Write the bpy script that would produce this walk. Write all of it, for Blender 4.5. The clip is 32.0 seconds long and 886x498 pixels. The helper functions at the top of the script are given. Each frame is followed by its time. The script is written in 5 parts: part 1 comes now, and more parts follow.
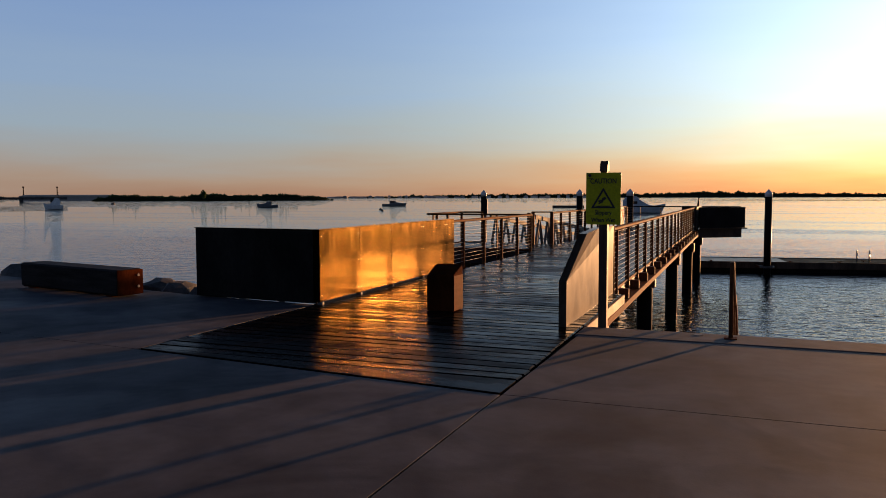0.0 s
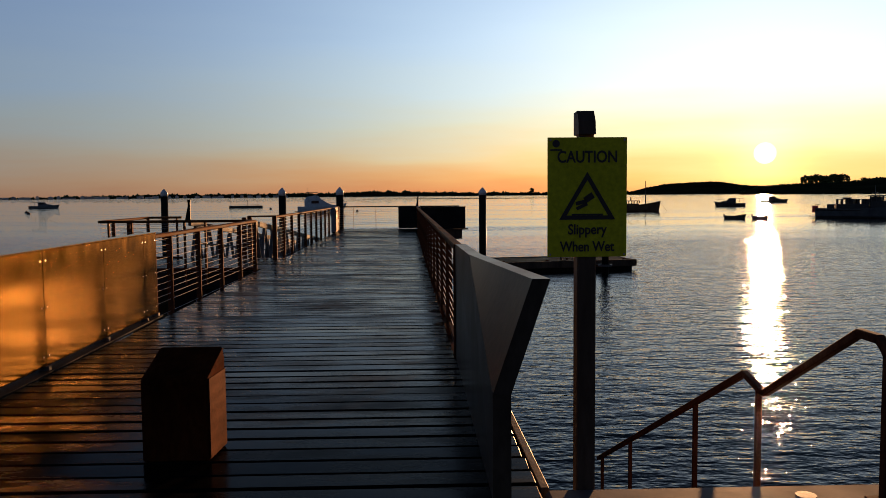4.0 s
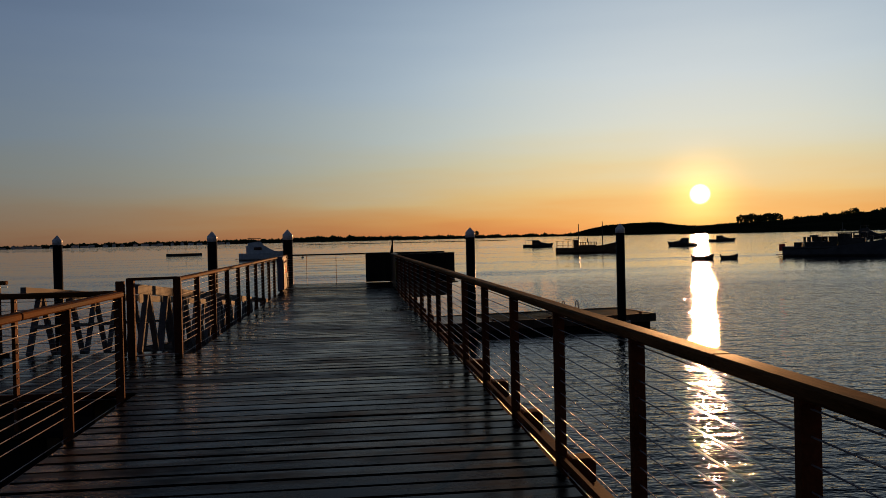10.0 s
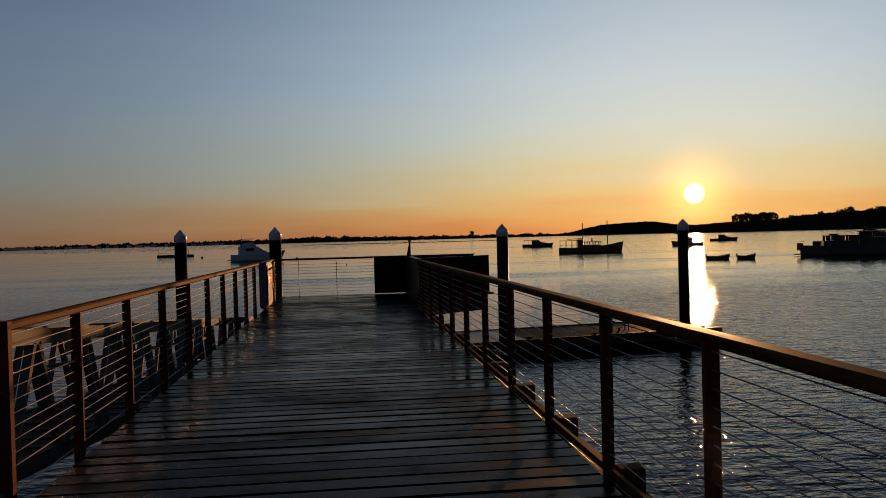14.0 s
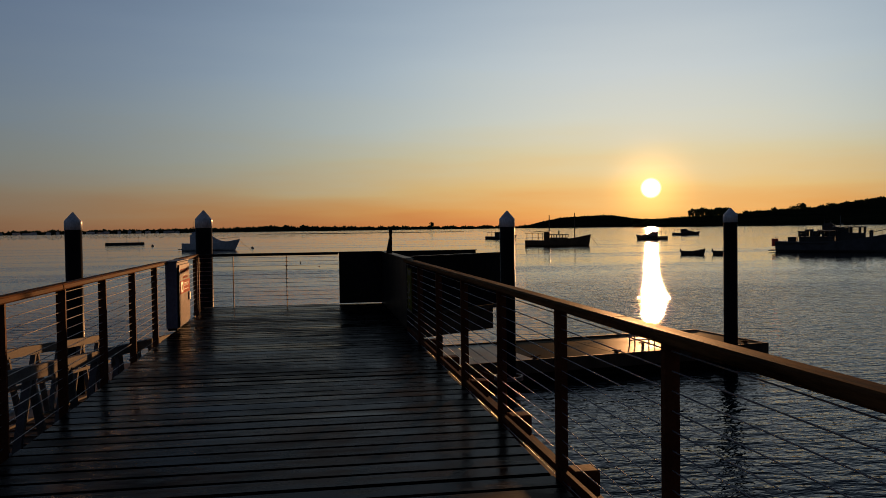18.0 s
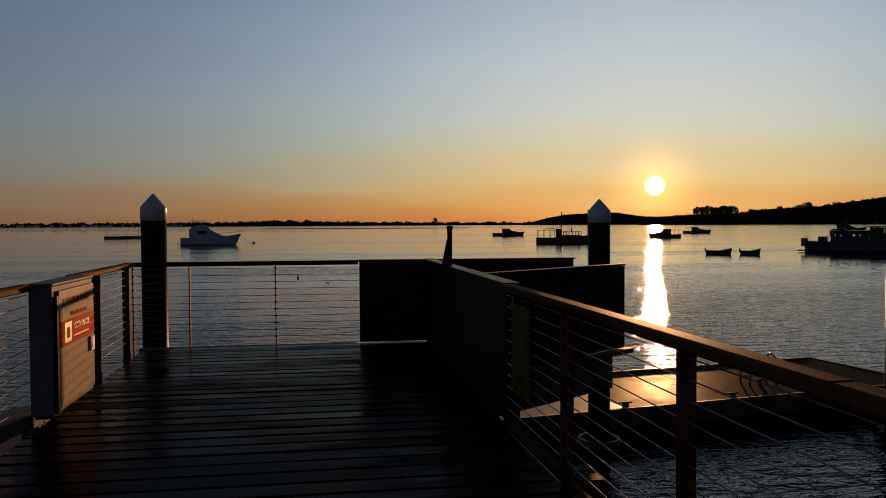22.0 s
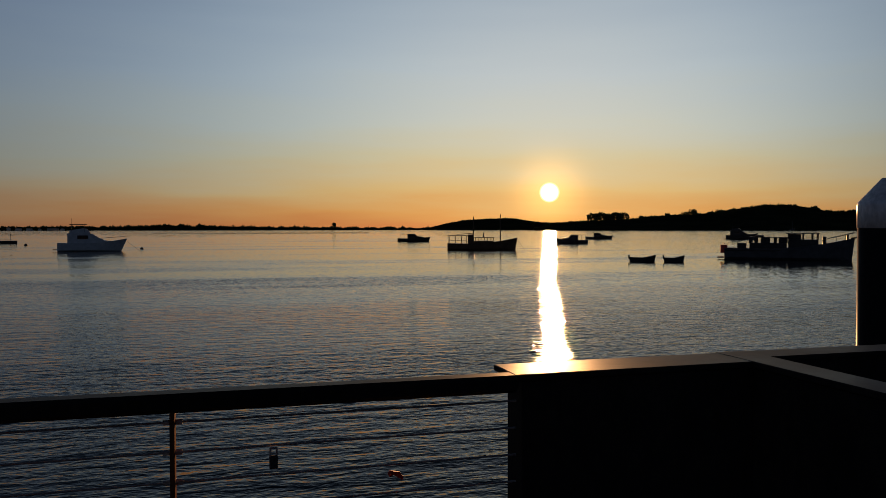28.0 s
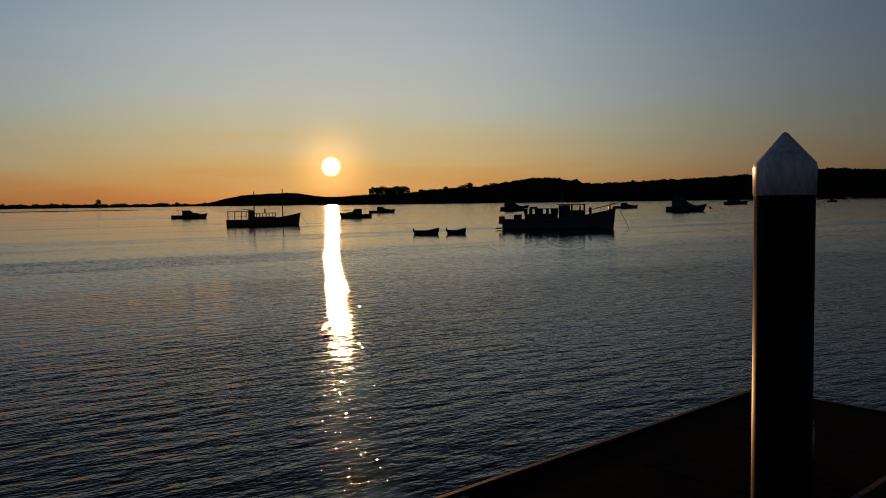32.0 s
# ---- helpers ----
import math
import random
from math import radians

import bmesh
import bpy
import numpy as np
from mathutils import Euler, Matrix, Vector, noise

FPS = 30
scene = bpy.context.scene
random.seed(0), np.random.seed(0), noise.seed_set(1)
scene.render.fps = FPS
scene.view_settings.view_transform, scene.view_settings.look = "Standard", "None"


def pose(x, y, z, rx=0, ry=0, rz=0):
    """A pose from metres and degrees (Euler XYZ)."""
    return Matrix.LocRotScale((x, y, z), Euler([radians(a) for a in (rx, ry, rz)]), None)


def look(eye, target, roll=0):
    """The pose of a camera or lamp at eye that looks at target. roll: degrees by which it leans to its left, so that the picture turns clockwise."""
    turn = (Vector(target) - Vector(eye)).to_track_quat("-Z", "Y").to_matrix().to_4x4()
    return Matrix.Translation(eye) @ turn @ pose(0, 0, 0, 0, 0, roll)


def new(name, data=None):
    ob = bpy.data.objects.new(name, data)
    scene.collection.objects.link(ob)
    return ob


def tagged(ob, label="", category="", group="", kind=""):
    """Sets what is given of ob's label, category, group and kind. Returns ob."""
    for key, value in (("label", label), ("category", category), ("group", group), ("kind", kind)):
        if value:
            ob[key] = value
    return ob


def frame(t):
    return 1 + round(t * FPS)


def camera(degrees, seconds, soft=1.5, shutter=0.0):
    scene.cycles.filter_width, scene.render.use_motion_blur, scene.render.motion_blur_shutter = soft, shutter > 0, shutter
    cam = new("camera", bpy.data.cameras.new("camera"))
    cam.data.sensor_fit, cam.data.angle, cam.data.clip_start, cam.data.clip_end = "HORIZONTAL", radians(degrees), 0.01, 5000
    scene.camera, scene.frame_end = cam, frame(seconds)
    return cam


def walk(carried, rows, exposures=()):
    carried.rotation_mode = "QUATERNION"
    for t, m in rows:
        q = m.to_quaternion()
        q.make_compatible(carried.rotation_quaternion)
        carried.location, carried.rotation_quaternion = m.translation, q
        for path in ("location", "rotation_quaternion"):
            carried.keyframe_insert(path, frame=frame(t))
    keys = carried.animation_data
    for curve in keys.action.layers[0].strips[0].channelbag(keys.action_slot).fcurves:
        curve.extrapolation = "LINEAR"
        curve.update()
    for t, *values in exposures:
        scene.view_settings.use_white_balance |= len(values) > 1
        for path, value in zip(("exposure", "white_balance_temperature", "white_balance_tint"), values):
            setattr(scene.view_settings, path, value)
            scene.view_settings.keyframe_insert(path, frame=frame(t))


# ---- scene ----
cam = camera(58.8, 32.0, 0.85)
EXPOSURES = ((0, 1.5, 6050, 10), (2, 1.34, 6050, 10), (3, 1.16, 6050, 10), (3.5, 1.06, 6050, 10), (5.5, 0.92, 6100, 10), (6.2, 0.78, 6200, 10), (8, 0.45, 6400, 10), (14, 0.25, 6500, 10),
             (24, 0.1, 6500, 10), (28, 0.05, 6500, 10), (30, -0.12, 6500, 10), (32, -0.25, 6500, 10))
PATH = [
    (0.0, look((-0.288, 0.150, 1.402), (-1.025, 2.004, 1.270), -0.15)),
    (0.5, look((-0.686, 0.775, 1.408), (-1.352, 2.656, 1.272), -0.13)),
    (1.0, look((-1.078, 1.400, 1.403), (-1.636, 3.316, 1.268), -0.07)),
    (1.5, look((-1.449, 2.012, 1.396), (-1.890, 3.958, 1.259), -0.05)),
    (2.0, look((-1.780, 2.612, 1.390), (-2.168, 4.569, 1.252), -0.07)),
    (2.5, look((-2.058, 3.190, 1.391), (-2.272, 5.173, 1.254), -0.23)),
    (3.0, look((-2.269, 3.764, 1.394), (-2.346, 5.758, 1.255), -0.35)),
    (3.5, look((-2.438, 4.355, 1.390), (-2.412, 6.350, 1.251), -0.15)),
    (5.5, look((-2.750, 6.660, 1.430), (-2.668, 8.657, 1.358), -0.75)),
    (6.0, look((-2.790, 7.250, 1.420), (-2.703, 9.248, 1.387), -0.82)),
    (6.5, look((-2.910, 7.930, 1.415), (-2.821, 9.928, 1.386), -0.90)),
    (7.0, look((-3.045, 8.660, 1.415), (-2.952, 10.658, 1.386), -1.00)),
    (7.5, look((-3.145, 9.315, 1.405), (-3.056, 11.313, 1.378), -1.14)),
    (8.0, look((-3.249, 9.984, 1.389), (-3.158, 11.982, 1.362), -1.20)),
    (8.5, look((-3.331, 10.658, 1.379), (-3.235, 12.656, 1.352), -1.21)),
    (9.0, look((-3.386, 11.298, 1.377), (-3.211, 13.290, 1.351), -1.23)),
    (9.5, look((-3.451, 11.996, 1.375), (-3.254, 13.986, 1.348), -1.30)),
    (10.0, look((-3.501, 12.674, 1.373), (-3.303, 14.664, 1.345), -1.34)),
    (10.5, look((-3.542, 13.361, 1.371), (-3.339, 15.350, 1.343), -1.30)),
    (11.0, look((-3.576, 14.070, 1.375), (-3.373, 16.059, 1.348), -1.30)),
    (11.5, look((-3.592, 14.758, 1.383), (-3.386, 16.747, 1.353), -1.36)),
    (12.0, look((-3.625, 15.430, 1.387), (-3.419, 17.419, 1.356), -1.41)),
    (12.5, look((-3.674, 16.168, 1.393), (-3.466, 18.157, 1.363), -1.39)),
    (13.0, look((-3.742, 16.915, 1.396), (-3.535, 18.904, 1.365), -1.45)),
    (13.5, look((-3.798, 17.572, 1.384), (-3.587, 19.560, 1.352), -1.57)),
    (14.0, look((-3.838, 18.210, 1.370), (-3.627, 20.199, 1.342), -1.53)),
    (14.5, look((-3.855, 18.904, 1.370), (-3.622, 20.891, 1.339), -1.48)),
    (16.5, look((-3.777, 21.652, 1.359), (-3.470, 23.628, 1.319), -1.05)),
    (17.0, look((-3.819, 22.338, 1.336), (-3.508, 24.314, 1.294), -0.89)),
    (17.5, look((-3.833, 23.020, 1.347), (-3.520, 24.995, 1.301), -0.82)),
    (18.0, look((-3.854, 23.699, 1.362), (-3.541, 25.674, 1.309), -0.78)),
    (18.5, look((-3.826, 24.382, 1.370), (-3.510, 26.356, 1.314), -0.72)),
    (19.0, look((-3.800, 25.071, 1.357), (-3.487, 27.046, 1.302), -0.64)),
    (19.5, look((-3.818, 25.759, 1.351), (-3.500, 27.733, 1.296), -0.63)),
    (20.0, look((-3.851, 26.431, 1.349), (-3.537, 28.405, 1.293), -0.62)),
    (20.5, look((-3.873, 27.118, 1.348), (-3.559, 29.092, 1.290), -0.53)),
    (21.0, look((-3.903, 27.801, 1.350), (-3.594, 29.777, 1.291), -0.39)),
    (21.5, look((-3.922, 28.479, 1.352), (-3.613, 30.454, 1.291), -0.31)),
    (22.0, look((-3.913, 29.156, 1.360), (-3.608, 31.132, 1.297), -0.30)),
    (22.5, look((-3.900, 29.819, 1.359), (-3.594, 31.795, 1.295), -0.28)),
    (23.0, look((-3.911, 30.463, 1.345), (-3.603, 32.438, 1.284), -0.27)),
    (23.5, look((-3.916, 31.099, 1.345), (-3.609, 33.074, 1.284), -0.28)),
    (24.0, look((-3.933, 31.748, 1.354), (-3.631, 33.724, 1.292), -0.25)),
    (24.5, look((-4.002, 32.396, 1.353), (-3.699, 34.372, 1.287), -0.21)),
    (25.0, look((-4.084, 33.053, 1.344), (-3.777, 35.028, 1.280), -0.13)),
    (25.5, look((-4.175, 33.707, 1.344), (-3.868, 35.682, 1.282), -0.05)),
    (27.5, look((-4.358, 35.735, 1.366), (-3.980, 37.698, 1.297), -0.00)),
    (28.0, look((-4.322, 36.110, 1.368), (-3.766, 38.030, 1.317), -0.07)),
    (28.5, look((-4.306, 36.433, 1.387), (-3.668, 38.328, 1.363), -0.28)),
    (29.0, look((-4.220, 36.750, 1.397), (-3.465, 38.602, 1.381), -0.42)),
    (29.5, look((-4.068, 37.062, 1.390), (-3.158, 38.843, 1.377), -0.48)),
    (30.0, look((-3.956, 37.312, 1.386), (-2.996, 39.066, 1.371), -0.55)),
    (30.5, look((-3.869, 37.527, 1.382), (-2.899, 39.276, 1.367), -0.60)),
    (31.0, look((-3.849, 37.669, 1.375), (-2.820, 39.384, 1.353), -0.62)),
    (31.5, look((-3.798, 37.778, 1.371), (-2.749, 39.479, 1.301), -0.70)),
    (32.0, look((-3.789, 37.831, 1.360), (-2.736, 39.527, 1.240), -0.80)),
]
walk(cam, PATH, EXPOSURES)

# ---------------------------------------------------------------- world and sun
SUN_AZ, SUN_EL = radians(23.85), radians(2.62)
SUN_DIR = Vector((math.sin(SUN_AZ) * math.cos(SUN_EL), math.cos(SUN_AZ) * math.cos(SUN_EL), math.sin(SUN_EL)))
WATER_Z = -2.35


def make_world():
    """Dusk sky: a physical sky tinted through the bands of colour from the orange horizon to the blue zenith."""
    world = bpy.data.worlds.new("dusk_sky")
    scene.world = world
    world.use_nodes = True
    nt = world.node_tree
    nt.nodes.clear()

    def math_node(op, a, b=None, c=None):
        n = nt.nodes.new("ShaderNodeMath")
        n.operation = op
        for sock, val in zip(n.inputs, (a, b, c)):
            if val is None:
                continue
            if isinstance(val, (int, float)):
                sock.default_value = val
            else:
                nt.links.new(val, sock)
        return n.outputs[0]

    def mixed(mode, fac, x, y):
        n = nt.nodes.new("ShaderNodeMix")
        n.data_type, n.blend_type = "RGBA", mode
        for sock, val in ((n.inputs[0], fac), (n.inputs[6], x), (n.inputs[7], y)):
            if isinstance(val, (int, float)):
                sock.default_value = val
            elif isinstance(val, tuple):
                sock.default_value = (*val, 1)
            else:
                nt.links.new(val, sock)
        return n.outputs[2]

    sky = nt.nodes.new("ShaderNodeTexSky")
    sky.sky_type = "NISHITA"
    sky.sun_disc = False
    sky.sun_elevation, sky.sun_rotation = SUN_EL, SUN_AZ
    sky.altitude, sky.air_density, sky.dust_density, sky.ozone_density = 0, 1.0, 0.3, 2.5
    tc = nt.nodes.new("ShaderNodeTexCoord")
    sep = nt.nodes.new("ShaderNodeSeparateXYZ")
    nt.links.new(tc.outputs["Generated"], sep.inputs[0])
    dot = nt.nodes.new("ShaderNodeVectorMath")
    dot.operation = "DOT_PRODUCT"
    dot.inputs[1].default_value = SUN_DIR
    nt.links.new(tc.outputs["Generated"], dot.inputs[0])
    toward = math_node("MAXIMUM", dot.outputs["Value"], 0.0)
    # faint streaks of high haze
    stretch = nt.nodes.new("ShaderNodeMapping")
    stretch.inputs["Scale"].default_value = (1.5, 1.5, 14)
    nt.links.new(tc.outputs["Generated"], stretch.inputs["Vector"])
    haze = nt.nodes.new("ShaderNodeTexNoise")
    haze.inputs["Scale"].default_value, haze.inputs["Detail"].default_value = 2.2, 5
    nt.links.new(stretch.outputs[0], haze.inputs["Vector"])
    height = math_node("MULTIPLY_ADD", haze.outputs["Fac"], 0.06, math_node("ADD", sep.outputs["Z"], -0.03))
    def bands(stops):
        ramp = nt.nodes.new("ShaderNodeValToRGB")
        nt.links.new(height, ramp.inputs["Fac"])
        while len(ramp.color_ramp.elements) < len(stops):
            ramp.color_ramp.elements.new(0.5)
        for e, (deg, col) in zip(ramp.color_ramp.elements, stops):
            e.position = math.sin(radians(deg))
            e.color = (*[((c / 255 + 0.055) / 1.055) ** 2.4 for c in col], 1)
            e.color = (e.color[0] * 0.93, e.color[1], e.color[2] * 1.05, 1)
        return ramp.outputs[0]

    half = math_node("MULTIPLY_ADD", dot.outputs["Value"], 0.5, 0.5)
    sunward = mixed("MIX", math_node("POWER", half, 7.0), bands(AWAY_BANDS), bands(SUN_BANDS))
    side = math_node("MULTIPLY_ADD", math_node("POWER", half, 14.0), 1.0 - SKY_BACK, SKY_BACK)
    beyond = nt.nodes.new("ShaderNodeVectorMath")
    beyond.operation = "DOT_PRODUCT"
    beyond.inputs[1].default_value = (math.cos(SUN_AZ), -math.sin(SUN_AZ), 0)
    nt.links.new(tc.outputs["Generated"], beyond.inputs[0])
    dim = nt.nodes.new("ShaderNodeMapRange")
    dim.interpolation_type = "SMOOTHSTEP"
    for k, v in (("From Min", 0.15), ("From Max", 0.8), ("To Min", 1.0), ("To Max", 0.55)):
        dim.inputs[k].default_value = v
    nt.links.new(beyond.outputs["Value"], dim.inputs["Value"])
    band = mixed("MULTIPLY", 1.0, mixed("MULTIPLY", 1.0, sunward, side), dim.outputs[0])
    warm = mixed("MIX", math_node("MULTIPLY", math_node("POWER", toward, 30.0), 0.16), band, (1.0, 0.66, 0.38))
    glow = math_node("MULTIPLY", math_node("POWER", toward, 1500.0), 0.65)
    warm = mixed("ADD", glow, warm, (1.0, 0.50, 0.12))
    bg = nt.nodes.new("ShaderNodeBackground")
    bg.inputs["Strength"].default_value = BAND_STRENGTH
    nt.links.new(warm, bg.inputs["Color"])
    phys = nt.nodes.new("ShaderNodeBackground")
    phys.inputs["Strength"].default_value = SKY_STRENGTH
    nt.links.new(sky.outputs[0], phys.inputs["Color"])
    # the visible disc of the sun
    disc_edge = nt.nodes.new("ShaderNodeMapRange")
    disc_edge.interpolation_type = "SMOOTHSTEP"
    disc_edge.inputs["From Min"].default_value = math.cos(radians(0.76))
    disc_edge.inputs["From Max"].default_value = math.cos(radians(0.2))
    nt.links.new(dot.outputs["Value"], disc_edge.inputs["Value"])
    disc = nt.nodes.new("ShaderNodeBackground")
    disc.inputs["Color"].default_value = (1.0, 0.84, 0.5, 1)
    nt.links.new(math_node("MULTIPLY", disc_edge.outputs[0], DISC_STRENGTH), disc.inputs["Strength"])
    total = disc.outputs[0]
    for shader in (bg, phys):
        add = nt.nodes.new("ShaderNodeAddShader")
        nt.links.new(total, add.inputs[0])
        nt.links.new(shader.outputs[0], add.inputs[1])
        total = add.outputs[0]
    out = nt.nodes.new("ShaderNodeOutputWorld")
    nt.links.new(total, out.inputs["Surface"])


SKY_STRENGTH, BAND_STRENGTH, SKY_BACK, DISC_STRENGTH = 0.006, 1.0, 0.27, 4.5
SUN_BANDS = ((0.0, (202, 108, 42)), (1.2, (216, 142, 60)), (2.8, (216, 173, 103)), (5.0, (204, 189, 148)), (7.5, (194, 196, 182)), (11.0, (184, 194, 196)),
             (18.0, (164, 178, 188)), (32.0, (78, 90, 102)), (80.0, (28, 36, 48)))
AWAY_BANDS = ((0.0, (182, 138, 112)), (1.2, (190, 158, 136)), (2.8, (184, 174, 166)), (5.0, (176, 184, 190)), (8.0, (166, 182, 204)), (14.0, (146, 168, 206)),
              (22.0, (110, 134, 176)), (36.0, (60, 78, 112)), (80.0, (30, 42, 66)))
make_world()
sun_data = bpy.data.lights.new("sun", "SUN")
sun_data.energy, sun_data.angle, sun_data.color = 5.0, radians(0.7), (1.0, 0.47, 0.18)
sun = new("sun", sun_data)
sun.matrix_world = look(SUN_DIR * 100, (0, 0, 0))


# ---------------------------------------------------------------- materials
def nodes_of(name):
    m = bpy.data.materials.new(name)
    m.use_nodes = True
    nt = m.node_tree
    return m, nt, nt.nodes["Principled BSDF"]


def noise_tex(nt, vec, scale, detail=4, rough=0.6):
    n = nt.nodes.new("ShaderNodeTexNoise")
    n.inputs["Scale"].default_value = scale
    n.inputs["Detail"].default_value = detail
    n.inputs["Roughness"].default_value = rough
    nt.links.new(vec, n.inputs["Vector"])
    return n.outputs["Fac"]


def mapped(nt, scale=(1, 1, 1)):
    tc = nt.nodes.new("ShaderNodeTexCoord")
    mp = nt.nodes.new("ShaderNodeMapping")
    mp.inputs["Scale"].default_value = scale
    nt.links.new(tc.outputs["Object"], mp.inputs["Vector"])
    return mp.outputs["Vector"]


def ramp_of(nt, fac, stops):
    r = nt.nodes.new("ShaderNodeValToRGB")
    while len(r.color_ramp.elements) < len(stops):
        r.color_ramp.elements.new(0.5)
    for e, (p, c) in zip(r.color_ramp.elements, stops):
        e.position = p
        e.color = (*c, 1) if len(c) == 3 else c
    nt.links.new(fac, r.inputs["Fac"])
    return r.outputs["Color"]


def mix_col(nt, a, b, fac, mode="MIX"):
    m = nt.nodes.new("ShaderNodeMix")
    m.data_type, m.blend_type = "RGBA", mode
    for sock, val in ((m.inputs[6], a), (m.inputs[7], b), (m.inputs[0], fac)):
        if isinstance(val, (int, float)):
            sock.default_value = val
        elif isinstance(val, tuple):
            sock.default_value = (*val, 1)
        else:
            nt.links.new(val, sock)
    return m.outputs[2]


def span(nt, fac, lo, hi, a=0.3, b=0.7):
    r = nt.nodes.new("ShaderNodeMapRange")
    r.inputs["From Min"].default_value, r.inputs["From Max"].default_value = a, b
    r.inputs["To Min"].default_value, r.inputs["To Max"].default_value = lo, hi
    nt.links.new(fac, r.inputs["Value"])
    return r.outputs[0]


def bump(nt, bsdf, height, strength, distance, other=None):
    b = nt.nodes.new("ShaderNodeBump")
    b.inputs["Strength"].default_value, b.inputs["Distance"].default_value = strength, distance
    nt.links.new(height, b.inputs["Height"])
    if other is not None:
        nt.links.new(other, b.inputs["Normal"])
    nt.links.new(b.outputs[0], bsdf.inputs["Normal"])
    return b.outputs[0]


def paint(name, dark, light, rough=(0.4, 0.6), metal=0.0, scale=3.0, fine=40.0, stretch=(1, 1, 1), relief=0.15, random_tint=0.0, spec=0.22):
    """A surface with stains at one scale and grain at a finer one."""
    m, nt, b = nodes_of(name)
    v = mapped(nt, stretch)
    coarse, grain = noise_tex(nt, v, scale, 5), noise_tex(nt, v, fine, 3)
    col = mix_col(nt, dark, light, span(nt, coarse, 0, 1))
    g = ramp_of(nt, grain, [(0.28, (0.55, 0.55, 0.55)), (0.72, (1.0, 1.0, 1.0))])
    col = mix_col(nt, col, g, 0.8, "MULTIPLY")
    if random_tint:
        oi = nt.nodes.new("ShaderNodeObjectInfo")
        t = ramp_of(nt, oi.outputs["Random"], [(0, (1 - random_tint,) * 3), (1, (1, 1, 1))])
        col = mix_col(nt, col, t, 1.0, "MULTIPLY")
    nt.links.new(col, b.inputs["Base Color"])
    nt.links.new(span(nt, coarse, rough[0], rough[1]), b.inputs["Roughness"])
    b.inputs["Metallic"].default_value = metal
    b.inputs["IOR"].default_value = 1.0 + spec
    if relief:
        bump(nt, b, grain, relief, 0.004)
    return m


def plain(name, col, rough=0.5, metal=0.0):
    m, nt, b = nodes_of(name)
    b.inputs["Base Color"].default_value = (*col, 1)
    b.inputs["Roughness"].default_value = rough
    b.inputs["Metallic"].default_value = metal
    return m


def placed(nt, scale=(1, 1, 1)):
    """Coordinates of the place itself, so that alike pieces do not repeat each other's grain."""
    g = nt.nodes.new("ShaderNodeNewGeometry")
    mp = nt.nodes.new("ShaderNodeMapping")
    mp.inputs["Scale"].default_value = scale
    nt.links.new(g.outputs["Position"], mp.inputs["Vector"])
    return mp.outputs["Vector"]


def deck_material():
    m, nt, b = nodes_of("wet_hardwood_board")
    grain = noise_tex(nt, placed(nt, (1.2, 14, 14)), 6, 6, 0.7)
    wet = noise_tex(nt, placed(nt, (0.7, 2.6, 1)), 1.7, 6, 0.72)
    worn = noise_tex(nt, placed(nt, (0.35, 0.5, 1)), 1.1, 4, 0.6)
    oi = nt.nodes.new("ShaderNodeObjectInfo")
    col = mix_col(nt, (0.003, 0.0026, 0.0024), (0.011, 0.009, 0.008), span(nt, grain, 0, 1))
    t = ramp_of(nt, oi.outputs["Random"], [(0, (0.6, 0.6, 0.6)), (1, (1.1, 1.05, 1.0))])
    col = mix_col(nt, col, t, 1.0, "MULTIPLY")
    nt.links.new(col, b.inputs["Base Color"])
    dry = nt.nodes.new("ShaderNodeMath")
    dry.operation = "MULTIPLY_ADD"
    nt.links.new(oi.outputs["Random"], dry.inputs[0])
    dry.inputs[1].default_value = 0.12
    nt.links.new(span(nt, wet, 0.36, 0.09, 0.38, 0.62), dry.inputs[2])
    damp = nt.nodes.new("ShaderNodeMath")
    damp.operation = "MULTIPLY"
    nt.links.new(dry.outputs[0], damp.inputs[0])
    nt.links.new(span(nt, worn, 0.7, 1.25, 0.35, 0.65), damp.inputs[1])
    nt.links.new(damp.outputs[0], b.inputs["Roughness"])
    # the specular level is lower on the entrance boards and towards the jetty end
    b.inputs["IOR"].default_value = 1.085
    sep = nt.nodes.new("ShaderNodeSeparateXYZ")
    nt.links.new(placed(nt), sep.inputs[0])
    spec_level = nt.nodes.new("ShaderNodeMath")
    spec_level.operation = "MULTIPLY"
    nt.links.new(span(nt, sep.outputs["Y"], 0.56, 0.15, 23.0, 33.0), spec_level.inputs[0])
    nt.links.new(span(nt, sep.outputs["Y"], 0.35, 1.0, 6.5, 11.0), spec_level.inputs[1])
    nt.links.new(spec_level.outputs[0], b.inputs["Specular IOR Level"])
    bump(nt, b, grain, 0.16, 0.002)
    return m


